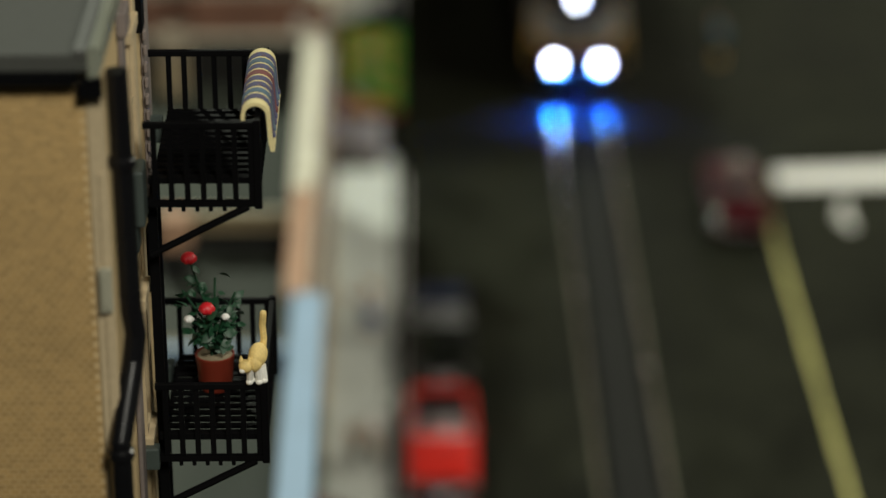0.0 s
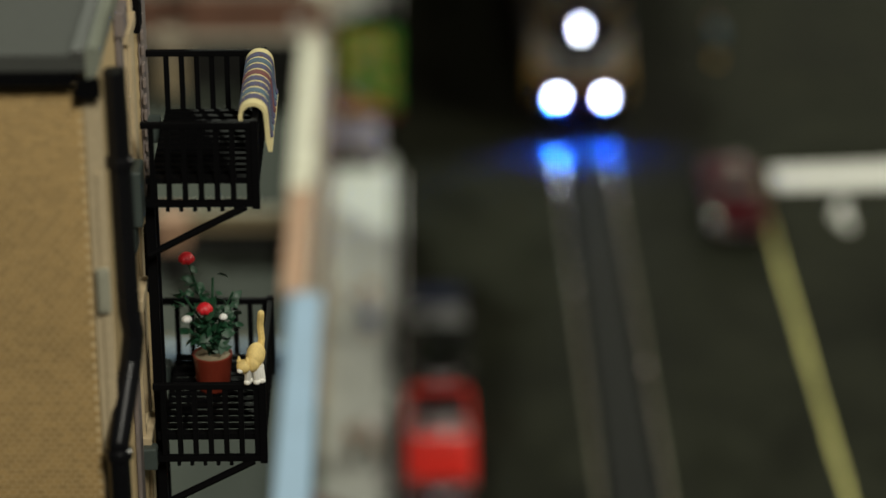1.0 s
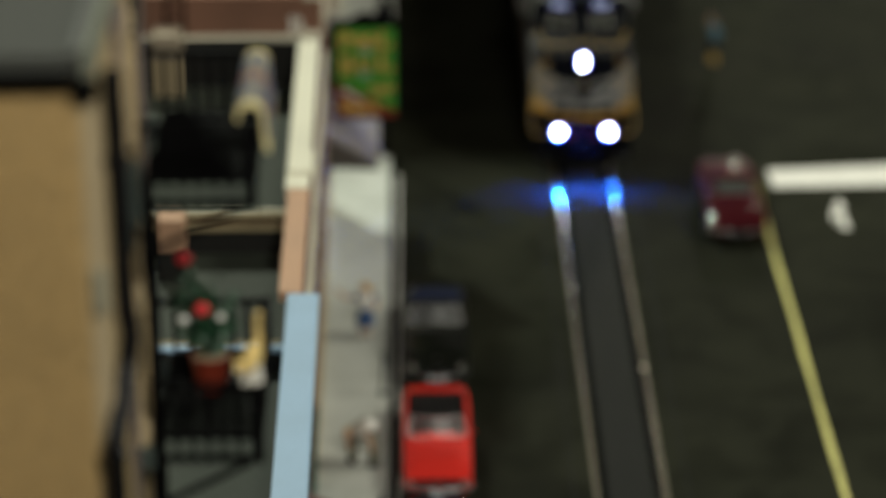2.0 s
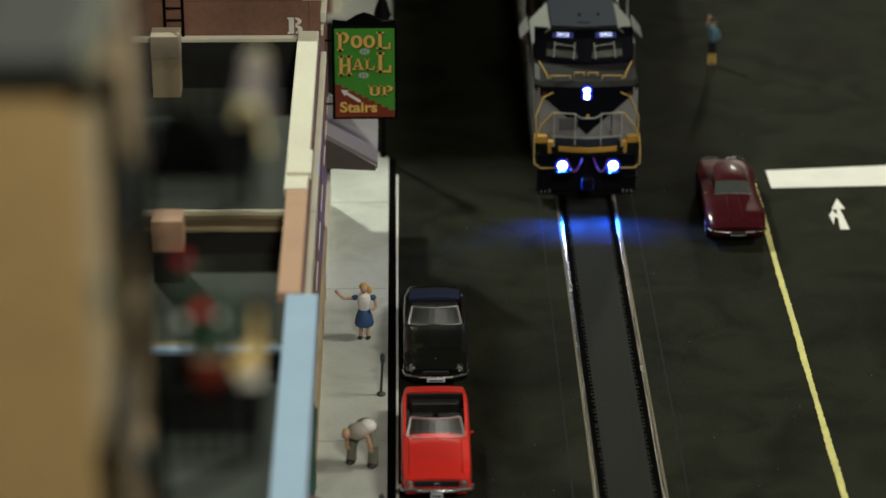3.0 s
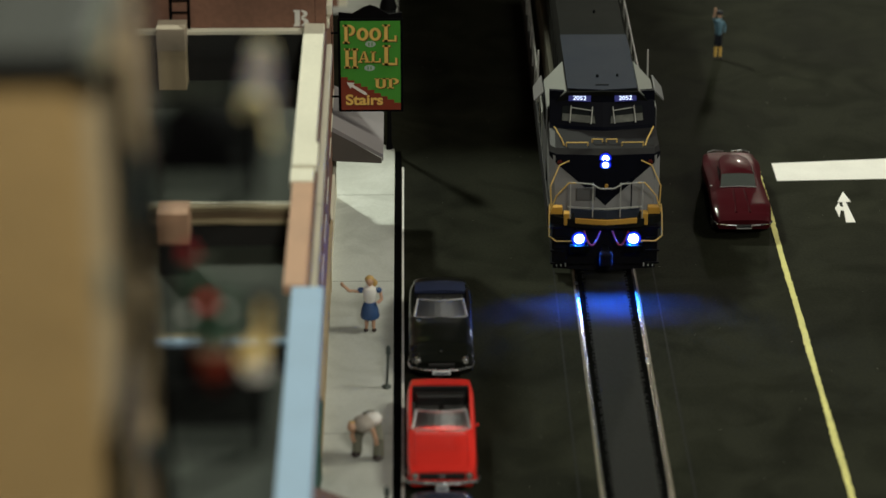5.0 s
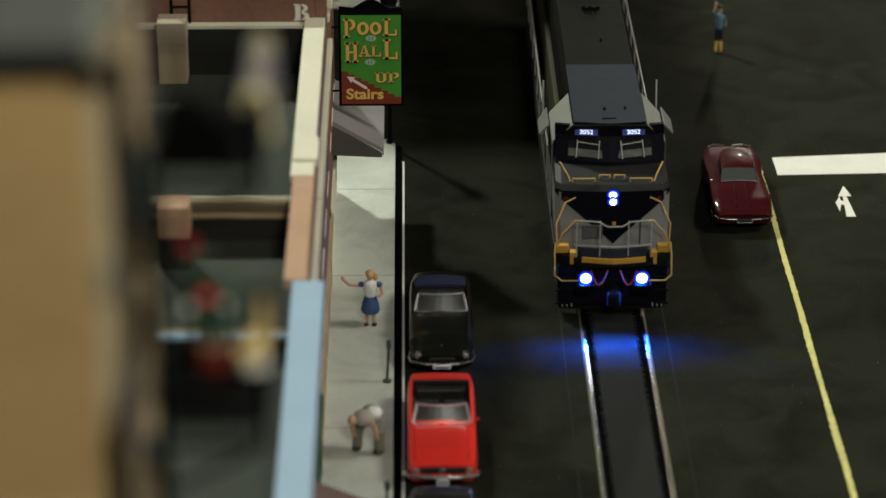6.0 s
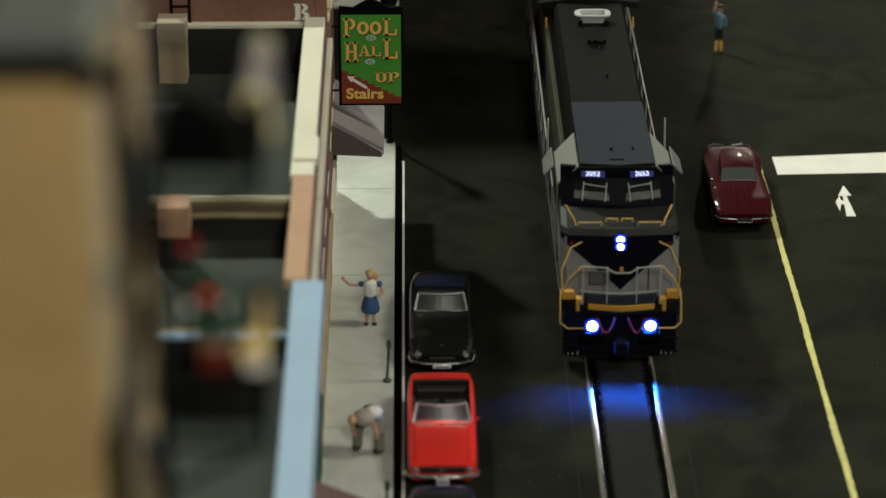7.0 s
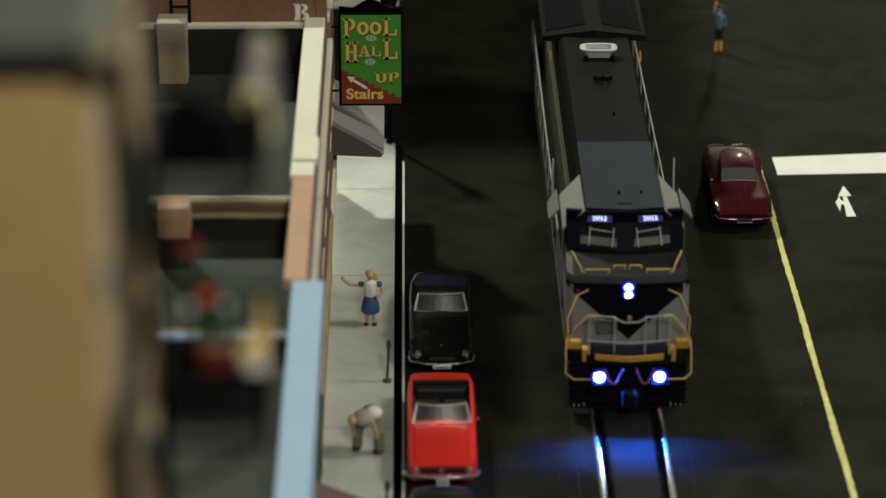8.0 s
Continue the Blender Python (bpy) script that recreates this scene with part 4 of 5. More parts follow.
figurine("uniformed_figurine", "painted figurine in blue shirt standing in the street", (217.4, 1842, 0.02), [
    (SHOE, lambda b: (ball(b, (-2.4, -1, 0.9), (1.3, 2.2, 0.9), 8), ball(b, (2.6, -1, 0.9), (1.3, 2.2, 0.9), 8))),
    (SIGN_GOLD, lambda b: (rod(b, (-2.1, 0, 1), (-1.7, 0, 9.5), 1.0, 1.2), rod(b, (2.2, 0, 1), (1.8, 0, 9.5), 1.0, 1.2))),
    (DARKCLOTH, lambda b: (rod(b, (-1.8, 0, 9.5), (-1.3, 0, 19), 1.6, 2.0), rod(b, (1.8, 0, 9.5), (1.3, 0, 19), 1.6, 2.0))),
    (UNIFORM, lambda b: (lathe(b, [(2.7, 18.5), (3.0, 22), (3.6, 26), (2.6, 29), (1.0, 30)], n=14), tube(b, [(-3.4, 0, 27.4), (-4.4, -0.5, 31)], 1.1), tube(b, [(3.5, 0, 27.4), (5.4, 0, 23.5), (4.4, -2, 20.5)], 1.0))),
    (SKIN, lambda b: (tube(b, [(-4.4, -0.5, 31), (-3.4, -1, 36.5)], 0.9), ball(b, (-3.4, -1, 37.2), 1.1, 8), ball(b, (0.2, 0, 32.2), (1.9, 2.0, 2.2), 10))),
    (DARKCLOTH, lambda b: lathe(b, [(2.0, 33.2), (2.7, 34.6), (2.3, 35.4)], (0.2, 0, 0), n=14)),
], 0, (0.85, 0.9, 1.0))


# ---- parked cars ----
RED_CAR = mat("red_car_paint", (0.80, 0.035, 0.025), 0.35, vary=0.05, bump=0.0, coat=0.6, spec=0.2)
BLACK_CAR = mat("black_car_paint", (0.008, 0.009, 0.007), 0.3, vary=0.1, bump=0.0, coat=0.6, spec=0.1)
MAROON_CAR = mat("maroon_car_paint", (0.045, 0.0045, 0.0075), 0.42, vary=0.1, bump=0.0, coat=0.3, spec=0.06)
BLUE_CAR = mat("dark_blue_car_paint", (0.012, 0.022, 0.07), 0.25, vary=0.1, bump=0.0, coat=0.8)
BLUE_CLOTH = mat("dark_blue_soft_top", (0.012, 0.02, 0.06), 0.7, vary=0.2)
SEAT_BLACK = mat("black_vinyl", (0.018, 0.018, 0.018), 0.4, vary=0.2)
TYRE = mat("tyre_rubber", (0.015, 0.015, 0.015), 0.8, vary=0.2)
LENS = mat("lamp_lens", (0.22, 0.22, 0.20), 0.15, vary=0.05, bump=0.0, coat=0.5)
PLATE = mat("plate_white", (0.70, 0.72, 0.74), 0.5, vary=0.1)
PLATE_BAR = mat("plate_bar", (0.12, 0.14, 0.20), 0.5, vary=0.1)


def section(y, w, zb, zt, crown, tuck=0.9, top=0.8):
    zm = zb + (zt - zb) * 0.55
    half = [(tuck * w, zb), (0.985 * w, zb + (zt - zb) * 0.25), (w, zm), (0.97 * w, zt - (zt - zb) * 0.14), (top * w + 0.10 * w, zt - 0.15), (top * w, zt + crown * 0.25), (0.45 * w, zt + crown * 0.8)]
    return [(x, y, z) for x, z in half] + [(0, y, zt + crown)] + [(-x, y, z) for x, z in half[::-1]]


def between(table, y):
    for a, c in zip(table, table[1:]):
        if a[0] <= y <= c[0]:
            f = (y - a[0]) / (c[0] - a[0])
            f = f * f * (3 - 2 * f)
            return [p + (q - p) * f for p, q in zip(a[1:], c[1:])]
    return list(table[-1][1:] if y > table[-1][0] else table[0][1:])


def hull(table, y0, y1, step=2.0):
    b = B()
    n = max(2, int((y1 - y0) / step))
    loft(b, [section(y, *between(table, y)) for y in [y0 + (y1 - y0) * i / n for i in range(n + 1)]])
    return b


def wheel(parent, x, y, r=6.6):
    s = 1 if x > 0 else -1
    b = B()
    n = 24
    ring = lambda rad, xx: [(xx, y + rad * math.cos(2 * math.pi * i / n), r + rad * math.sin(2 * math.pi * i / n)) for i in range(n)]
    loft(b, [ring(r - 2, x - 2.1), ring(r - 0.4, x - 2.1), ring(r, x - 1.5), ring(r, x + 1.5), ring(r - 0.4, x + 2.1), ring(r - 2, x + 2.1)])
    w = part("wheel", b, TYRE, parent, "", True)
    b = B(); loft(b, [ring(r - 2.1, x + s * 2.05), ring(r - 2.4, x + s * 2.3), ring(1.4, x + s * 2.0), ring(1.0, x + s * 2.5)]); part("hubcap", b, CHROME, w, "chrome hubcap", True)


def screen(parent, wb, wt, yb, yt, zb, zt, frame_mat):
    P = lambda u, v: ((wb + (wt - wb) * v) * u, yb + (yt - yb) * v + 2.2 * u * u, zb + (zt - zb) * v)
    b = B(); us = [-1 + 0.25 * i for i in range(9)]
    tube(b, [P(u, 0.0) for u in us], 0.5); tube(b, [P(u, 1.0) for u in us], 0.7); tube(b, [P(-1, 0), P(-1, 1)], 0.75); tube(b, [P(1, 0), P(1, 1)], 0.75)
    f = part("windscreen_frame", b, frame_mat, parent, "bright windscreen frame")
    b = B(); front = [[P(u, v) for u in us] for v in (0.04, 0.96)]
    loft(b, [r + [(x, y + 0.3, z) for x, y, z in r[::-1]] for r in front]); g = part("windscreen", b, CLEAR, f, "clear windscreen"); g.visible_shadow = False
    return f


def seat(parent, x, y, w, material):
    b = B(); box(b, x - w / 2, x + w / 2, y, y + 9, 8.5, 12, 1.0); box(b, x - w / 2, x + w / 2, y + 8, y + 11, 10, 20, 1.0); part("seat", b, material, parent)


def front_lights(parent, xs, y, z, r):
    for x in xs:
        b = B(); rod(b, (x, y, z), (x, y + 2.5, z), r, n=16); h = part("headlight", b, CHROME, parent, "", True)
        b = B(); ball(b, (x, y, z), (r * 0.85, 0.7, r * 0.85), 10); part("lens", b, LENS, h, "", True)


def number_plate(parent, x, y, z):
    b = B(); box(b, x - 3.1, x + 3.1, y - 0.4, y, z - 1.6, z + 1.6, 0.1); p = part("number_plate", b, PLATE, parent, "small white plate")
    b = B(); box(b, x - 2.3, x + 2.3, y - 0.5, y - 0.41, z - 0.6, z + 0.6); part("plate_bar", b, PLATE_BAR, p)


def convertible(name, label, at, L, paint, table, screen_y, cockpit, cover, rz=0, round_lamps=False):
    c = thing(name, label, "car", at, rz, "cars parked in the street")
    a, d = cockpit
    part("hood", hull(table, 0, a), paint, c, "", True)
    part("trunk", hull(table, d, L), paint, c, "", True)
    for s in (-1, 1):
        b = B()
        rings = []
        for i in range(11):
            y = a + (d - a) * i / 10
            w, zb, zt = between(table, y)[:3]
            rings.append([(s * 0.9 * w, y, zb), (s * w, y, zb + (zt - zb) * 0.5), (s * 0.97 * w, y, zt - 1.5), (s * 0.92 * w, y, zt - 0.1), (s * 0.84 * w, y, zt - 0.3), (s * 0.84 * w, y, zb)])
        loft(b, rings); part("door", b, paint, c, "", True)
        if paint is not RED_CAR or s < 0:
            continue
        b = B(); tube(b, [(s * 0.93 * table[2][1], a - 1, 18.5), (s * 1.0 * table[2][1], a, 20)], 0.3); ball(b, (s * 1.03 * table[2][1], a, 20.4), (0.9, 0.6, 0.8), 8); part("mirror", b, CHROME if paint is not RED_CAR else RED_CAR, c, "", True)
    w0 = table[2][1]
    b = B(); box(b, -0.83 * w0, 0.83 * w0, a, d, 6.5, 8.4); part("cabin_floor", b, SEAT_BLACK, c)
    b = B(); box(b, -0.83 * w0, 0.83 * w0, a + 0.2, a + 5, 13, 18.6, 0.8); dash = part("dashboard", b, SEAT_BLACK, c)
    b = B()
    n = 16
    for i in range(n):
        p, q = 2 * math.pi * i / n, 2 * math.pi * (i + 1) / n
        rod(b, (7 + 3.4 * math.cos(p), a + 7, 18 + 3.2 * math.sin(p)), (7 + 3.4 * math.cos(q), a + 7, 18 + 3.2 * math.sin(q)), 0.35, n=6)
    part("steering_wheel", b, SEAT_BLACK, dash)
    for x in (-7, 7):
        seat(c, x, a + 12, 12, SEAT_BLACK)
    b = B(); box(b, -0.83 * w0, 0.83 * w0, d - 1.3, d - 0.1, 8.5, 18.7, 0.3); part("bulkhead", b, SEAT_BLACK, c)
    b = B(); box(b, -13, 13, d - 8, d - 3, 9, 17, 1.2); part("rear_seat", b, SEAT_BLACK, c)
    if cover:
        b = B(); loft(b, [[(x * 0.8 * w0, y, 17.6 + h * (1 - 0.5 * x * x)) for x in (-1, -0.5, 0, 0.5, 1)] + [(x * 0.8 * w0, y, 17.0) for x in (1, 0.5, 0, -0.5, -1)] for y, h in ((d - 3, 1.5), (d + 1, 3.2), (d + 6, 3.4), (d + 9, 1.4))]); part("folded_top", b, cover, c, "folded soft top", True)
    screen(c, 0.82 * w0, 0.70 * w0, screen_y, screen_y + 6, 19.3, 27.2, CHROME)
    for y in (17, L - 19):
        for s in (-1, 1):
            wheel(c, s * (w0 - 2.4), y)
    return c


# the table columns: y, half width, underside, shoulder height, crown, tuck, top
PONY = [(0, 16.2, 6.5, 14.5, 0.6, 0.92, 0.85), (3, 17.4, 5.5, 16.4, 0.8, 0.92, 0.85), (16, 18.0, 5.0, 17.8, 1.1, 0.92, 0.84), (38, 18.0, 5.0, 18.6, 1.2, 0.92, 0.84), (60, 18.1, 5.0, 18.6, 1.0, 0.92, 0.84), (80, 18.0, 5.2, 19.0, 0.8, 0.92, 0.82), (93, 16.8, 6.5, 18.6, 0.5, 0.92, 0.80), (96, 16.0, 7.5, 17.0, 0.3, 0.92, 0.8)]
red_car = convertible("red_convertible", "bright red convertible car with chrome bumper and black interior", (15.6, 1228, 0), 96, RED_CAR, PONY, 34.8, (39, 86), None)
b = B(); box(b, -11.5, 11.5, -0.5, 0.6, 10.4, 14.0, 0.5); g = part("grille", b, SEAT_BLACK, red_car, "black grille")
b = B(); box(b, -1.6, 1.6, -0.9, -0.55, 11.3, 13.2, 0.2); part("grille_badge", b, CHROME, g)
b = B(); tube(b, [(-18.4, 3.5, 9.4), (-17.6, 0.2, 9.3), (-9, -1.4, 9.2), (0, -1.8, 9.2), (9, -1.4, 9.2), (17.6, 0.2, 9.3), (18.4, 3.5, 9.4)], 1.15, 8); part("bumper", b, CHROME, red_car, "chrome front bumper", True)
for x in (-13.4, 13.4):
    b = B(); tube(b, [(x, y, between(PONY, y)[2] + 0.55) for y in (3, 10, 17, 24, 32)], 0.45); part("hood_crease", b, RED_CAR, red_car, "", True)
front_lights(red_car, (-13.6, 13.6), -0.2, 12.4, 1.9)
number_plate(red_car, 0, -2.8, 6.8)
b = B(); box(b, -13, -1.5, 33.4, 33.8, 19.9, 20.3); part("wiper", b, CHROME, red_car)
b = B(); box(b, 1.5, 13, 33.4, 33.8, 19.9, 20.3); part("wiper", b, CHROME, red_car)

SPORT = [(0, 13.0, 6.0, 12.6, 0.5, 0.9, 0.75), (4, 16.4, 5.2, 14.2, 1.0, 0.9, 0.75), (16, 17.8, 5.0, 16.6, 1.6, 0.9, 0.76), (40, 17.9, 5.0, 18.2, 1.7, 0.9, 0.80), (62, 18.0, 5.0, 18.2, 1.0, 0.9, 0.82), (82, 17.6, 5.2, 18.4, 1.2, 0.9, 0.78), (97, 15.5, 6.5, 16.8, 0.9, 0.9, 0.75), (101, 13.5, 7.5, 15.0, 0.4, 0.9, 0.7)]


def sports_trim(car):
    front_lights(car, (-12.8, 12.8), 1.2, 12.4, 2.1)
    b = B(); tube(b, [(-17.8, 7, 9.2), (-16.6, 1.8, 8.8), (-9, -1.2, 8.6), (0, -1.9, 8.6), (9, -1.2, 8.6), (16.6, 1.8, 8.8), (17.8, 7, 9.2)], 0.8, 8); part("bumper", b, CHROME, car, "chrome front bumper", True)
    b = B(); box(b, -7, 7, -0.6, 0.5, 9.6, 12.0, 0.5); part("grille", b, SEAT_BLACK, car)
    b = B(); lathe(b, [(0.8, 0), (0.8, 0.4), (0.3, 0.6)], (0, 6, 16.0), 10); part("badge", b, CHROME, car)
    b = B(); box(b, -5, 5, -2.9, -2.2, 6.3, 8.3, 0.2); p = part("number_plate", b, PLATE, car, "pale front plate")
    b = B(); box(b, -3.6, 3.6, -3.05, -2.92, 6.9, 7.7); part("plate_bar", b, PLATE_BAR, p)


black_car = convertible("black_convertible", "glossy black open sports car with silver windscreen frame", (16.8, 1352.5, 0), 101, BLACK_CAR, SPORT, 40.5, (45, 80), BLUE_CLOTH)
sports_trim(black_car)
blue_car = convertible("dark_blue_convertible", "dark blue open car parked ahead of a red convertible", (15.0, 1106, 0), 101, BLUE_CAR, SPORT, 40.5, (45, 80), SEAT_BLACK)
sports_trim(blue_car)

VETTE = [(0, 15.6, 6.5, 12.0, 0.5, 0.9, 0.8), (4, 17.2, 5.2, 14.0, 0.7, 0.9, 0.8), (16, 18.2, 5.0, 16.8, 0.5, 0.9, 0.72), (36, 17.6, 5.0, 17.4, 1.4, 0.9, 0.72), (52, 17.2, 5.0, 17.2, 1.4, 0.9, 0.74), (76, 18.2, 5.2, 18.6, 0.8, 0.9, 0.70), (93, 16.4, 6.5, 16.8, 0.6, 0.9, 0.75), (98, 14.4, 7.5, 14.8, 0.4, 0.9, 0.75)]


def coupe():
    c = thing("maroon_coupe", "glossy dark maroon sports coupe with chrome bumpers", "car", (202.0, 1538, 0), 0, "cars parked in the street")
    part("body", hull(VETTE, 0, 98), MAROON_CAR, c, "", True)
    b = B()
    top = [(36.5, 11.2, 18.0, 0.3), (43, 10.2, 24.4, 0.9), (47, 9.7, 25.6, 1.2), (56, 9.5, 26.1, 1.3), (67, 8.6, 25.0, 1.1), (80, 6.4, 21.2, 0.6), (90, 3.6, 17.8, 0.2)]
    loft(b, [[(w * 1.12, y, 16.5), (w * 1.06, y, 18.3 if z > 19 else 17.2), (w, y, z - 0.6), (w * 0.8, y, z), (0, y, z + cr), (-w * 0.8, y, z), (-w, y, z - 0.6), (-w * 1.06, y, 18.3 if z > 19 else 17.2), (-w * 1.12, y, 16.5)] for y, w, z, cr in top])
    cab = part("roof", b, MAROON_CAR, c, "", True)
    P = lambda u, v: ((11.0 - 1.2 * v) * u, 36.0 + 6.7 * v - 0.25, 18.5 + 6.4 * v + 0.5 * (1 - u * u))
    b = B(); us = [-1 + 0.25 * i for i in range(9)]
    loft(b, [[P(u, v) for u in us] + [(x, y - 0.4, z + 0.4) for x, y, z in [P(u, v) for u in us][::-1]] for v in (0.06, 0.94)]); part("windscreen", b, mat("grey_windscreen", (0.07, 0.08, 0.075), 0.12, vary=0.2, bump=0), cab, "grey reflecting windscreen")
    b = B(); tube(b, [tuple(Vector(P(u, 0)) + Vector((0, -0.5, 0.4))) for u in us], 0.35); part("screen_trim", b, CHROME, cab)
    for s in (-1, 1):
        b = B(); box(b, min(s * 10.2, s * 10.9), max(s * 10.2, s * 10.9), 45, 58, 18.8, 23.2, 0.2); part("side_window", b, GLASS_DARK, cab)
        b = B(); tube(b, [(s * 4.6, -1.2, 9.6), (s * 10, -0.8, 9.6), (s * 16, 0.9, 9.8), (s * 17.4, 3.5, 10.0)], 0.6, 8); part("bumper", b, CHROME, c, "chrome corner bumper", True)
        b = B(); tube(b, [(s * 2.6, 97.6, 16.4), (s * 9, 96.6, 17.6), (s * 13.4, 94.0, 17.2)], 0.55, 8); part("rear_bumper", b, CHROME, c, "", True)
        if s < 0:
            b = B(); ball(b, (s * 16.6, 37, 19.0), (1.0, 0.7, 0.8), 8); part("mirror", b, CHROME, c, "", True)
        for y in (17.5, 78):
            wheel(c, s * 15.8, y, 6.8)
    for s in (-1, 1):
        b = B(); loft(b, [[(s * (u + 4.4 - 0.035 * y), y, z) for u, z in ((-0.9, zt - 0.6), (0, zt + 0.35), (0.9, zt - 0.6))] for y, zt in ((6, 15.4), (14, 17.2), (24, 18.4), (34, 19.0))]); part("hood_ridge", b, MAROON_CAR, c, "", True)
    b = B(); box(b, -4.4, 4.4, -1.6, 0.4, 7.6, 9.6, 0.3); part("grille", b, SEAT_BLACK, c)
    b = B(); tube(b, [(-4.6, -1.4, 9.6), (-4.4, -1.8, 7.6), (4.4, -1.8, 7.6), (4.6, -1.4, 9.6)], 0.5); part("plate_frame", b, CHROME, c)
    return c


coupe()


# ---- the locomotive ----
LOCO_GREY = mat("loco_grey_paint", (0.11, 0.11, 0.115), 0.42, vary=0.1, bump=0.04, stain=40)
LOCO_ROOF = mat("loco_roof_paint", (0.009, 0.0095, 0.0085), 0.72, vary=0.15, bump=0.05, stain=40, spec=0.06)
LOCO_SILVER = mat("loco_silver_grey_paint", (0.20, 0.20, 0.205), 0.42, vary=0.1, bump=0.04, stain=40)
RAIL_YELLOW = mat("handrail_yellow", (0.66, 0.44, 0.13), 0.45, vary=0.1, bump=0.0)
LOCO_DARK = mat("loco_dark_grey_paint", (0.018, 0.0175, 0.019), 0.55, vary=0.1, bump=0.04, stain=40, spec=0.25)
LOCO_SLATE = mat("loco_slate_blue_paint", (0.018, 0.0235, 0.037), 0.68, vary=0.1, bump=0.04, stain=40, spec=0.15)
LOCO_NAVY = mat("loco_navy_paint", (0.002, 0.0025, 0.006), 0.45, vary=0.15, bump=0.03, spec=0.06)
LOCO_LIGHT = mat("loco_pale_grey_paint", (0.30, 0.31, 0.29), 0.5, vary=0.1, bump=0.04, stain=40)
YELLOW = mat("loco_yellow_paint", (0.56, 0.31, 0.05), 0.45, vary=0.1, bump=0.03)
DASH_GREY = mat("dashboard_grey", (0.075, 0.080, 0.068), 0.35, vary=0.5, bump=0.0, stain=200)
SILVER_RAIL = mat("silver_handrail", (0.42, 0.42, 0.40), 0.45, vary=0.1, bump=0.0)
UNDERFRAME = mat("underframe_black", (0.006, 0.006, 0.008), 0.65, vary=0.3, bump=0.2, spec=0.05)
RED_HOSE = mat("red_hose", (0.24, 0.02, 0.03), 0.5, vary=0.1)
MARKER_RED = mat("marker_red", (0.08, 0.006, 0.006), 0.3, vary=0.1, bump=0.0)
WHITE_PLASTIC = mat("white_plastic", (0.50, 0.51, 0.52), 0.45, vary=0.05, bump=0.03)
LAMP_WHITE = glow("lamp_core", (0.80, 0.90, 1.0), 34)
# fading blue emission for the painted halo around each lamp
LAMP_HALO = [glow("lamp_blue_rim", (0.12, 0.25, 1.0), 2.5), glow("lamp_blue_rim_mid", (0.01, 0.05, 1.0), 0.7), glow("lamp_blue_rim_edge", (0.002, 0.012, 1.0), 0.16)]
HIDDEN_AZURE = glow("lamp_azure_lens", (0.006, 0.12, 1.0), 6200)
BOARD_BLUE = glow("number_board_blue", (0.006, 0.010, 0.16), 0.16)
BOARD_WHITE = glow("number_board_white", (0.65, 0.75, 1.0), 1.1)


def strip(bm, pts, x0, x1, bow, thick):
    """A panel across the cab: pts are (y, z) from low to high; its middle stands forward by bow."""
    xs = [x0 + (x1 - x0) * i / 8 for i in range(9)]
    top = [[(x, y + bow * (abs(x) / 32.0) ** 1.3, z) for x in xs] for y, z in pts]
    back = [[(x, y + bow * (abs(x) / 32.0) ** 1.3 + thick, z) for x in xs] for y, z in pts]
    rings = []
    for a, c in zip(top, back):
        rings.append(a + c[::-1])
    return loft(bm, rings)


def lamp_unit(parent, name, x, y, z, r, deep, low=False):
    b = B(); rod(b, (x, y + 0.4, z), (x, y + deep, z), r + 1.9, r + 1.2, 20); h = part(name, b, UNDERFRAME, parent, "bright blue-white lamp, lit", True)
    b = B(); rod(b, (x, y, z), (x, y + 0.5, z), r, r, 20); part("lens", b, LAMP_WHITE, h)
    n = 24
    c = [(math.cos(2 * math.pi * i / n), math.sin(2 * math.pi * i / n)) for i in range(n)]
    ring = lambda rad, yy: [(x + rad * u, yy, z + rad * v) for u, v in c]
    # glowing rings stand in for the blue halo; only the lens is a lamp
    for k, material in enumerate(LAMP_HALO):
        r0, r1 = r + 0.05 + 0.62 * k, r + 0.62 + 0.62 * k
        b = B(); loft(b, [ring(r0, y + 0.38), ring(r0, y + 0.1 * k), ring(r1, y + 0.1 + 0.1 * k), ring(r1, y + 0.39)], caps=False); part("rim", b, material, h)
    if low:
        # an added emitter, hidden below the housing, throws blue light on the road ahead
        b = B(); box(b, x - 1.7, x + 1.7, y + 4.2, y + 4.5, z - r - 3.3, z - r - 1.6); part("lower_lens", b, HIDDEN_AZURE, h, "hidden blue emitter added to light the road")
        b = B(); box(b, x - 3.5, x + 3.5, y + 4.6, y + 5.0, z - r - 4.2, z - r - 1.0); part("shield", b, UNDERFRAME, h)
        # made-up slotted plates that shape its pool: front, a lip below, two sides
        b = B(); box(b, x - 5.7, x + 5.7, y - 2.0, y - 1.6, z - r - 5.3, z - r - 1.2, 0.1); part("visor", b, BLACK, h)
        b = B(); box(b, x - 5.4, x + 5.4, y + 1.5, y + 5.4, z - r - 5.5, z - r - 5.0, 0.1); part("lip", b, BLACK, h)
        for side in (-1, 1):
            b = B(); box(b, x + side * 5.2 - 0.2, x + side * 5.2 + 0.2, y + 0.5, y + 5.4, z - r - 4.9, z - r - 1.4, 0.1); part("cheek", b, BLACK, h)
    return h


def wheelset(parent, y):
    b = B()
    for x in (-16.9, 16.9):
        rod(b, (x - 1.6, y, 11.1), (x + 1.6, y, 11.1), 10, n=24)
    rod(b, (-16, y, 11.1), (16, y, 11.1), 2, n=10)
    part("wheelset", b, UNDERFRAME, parent, "", True)


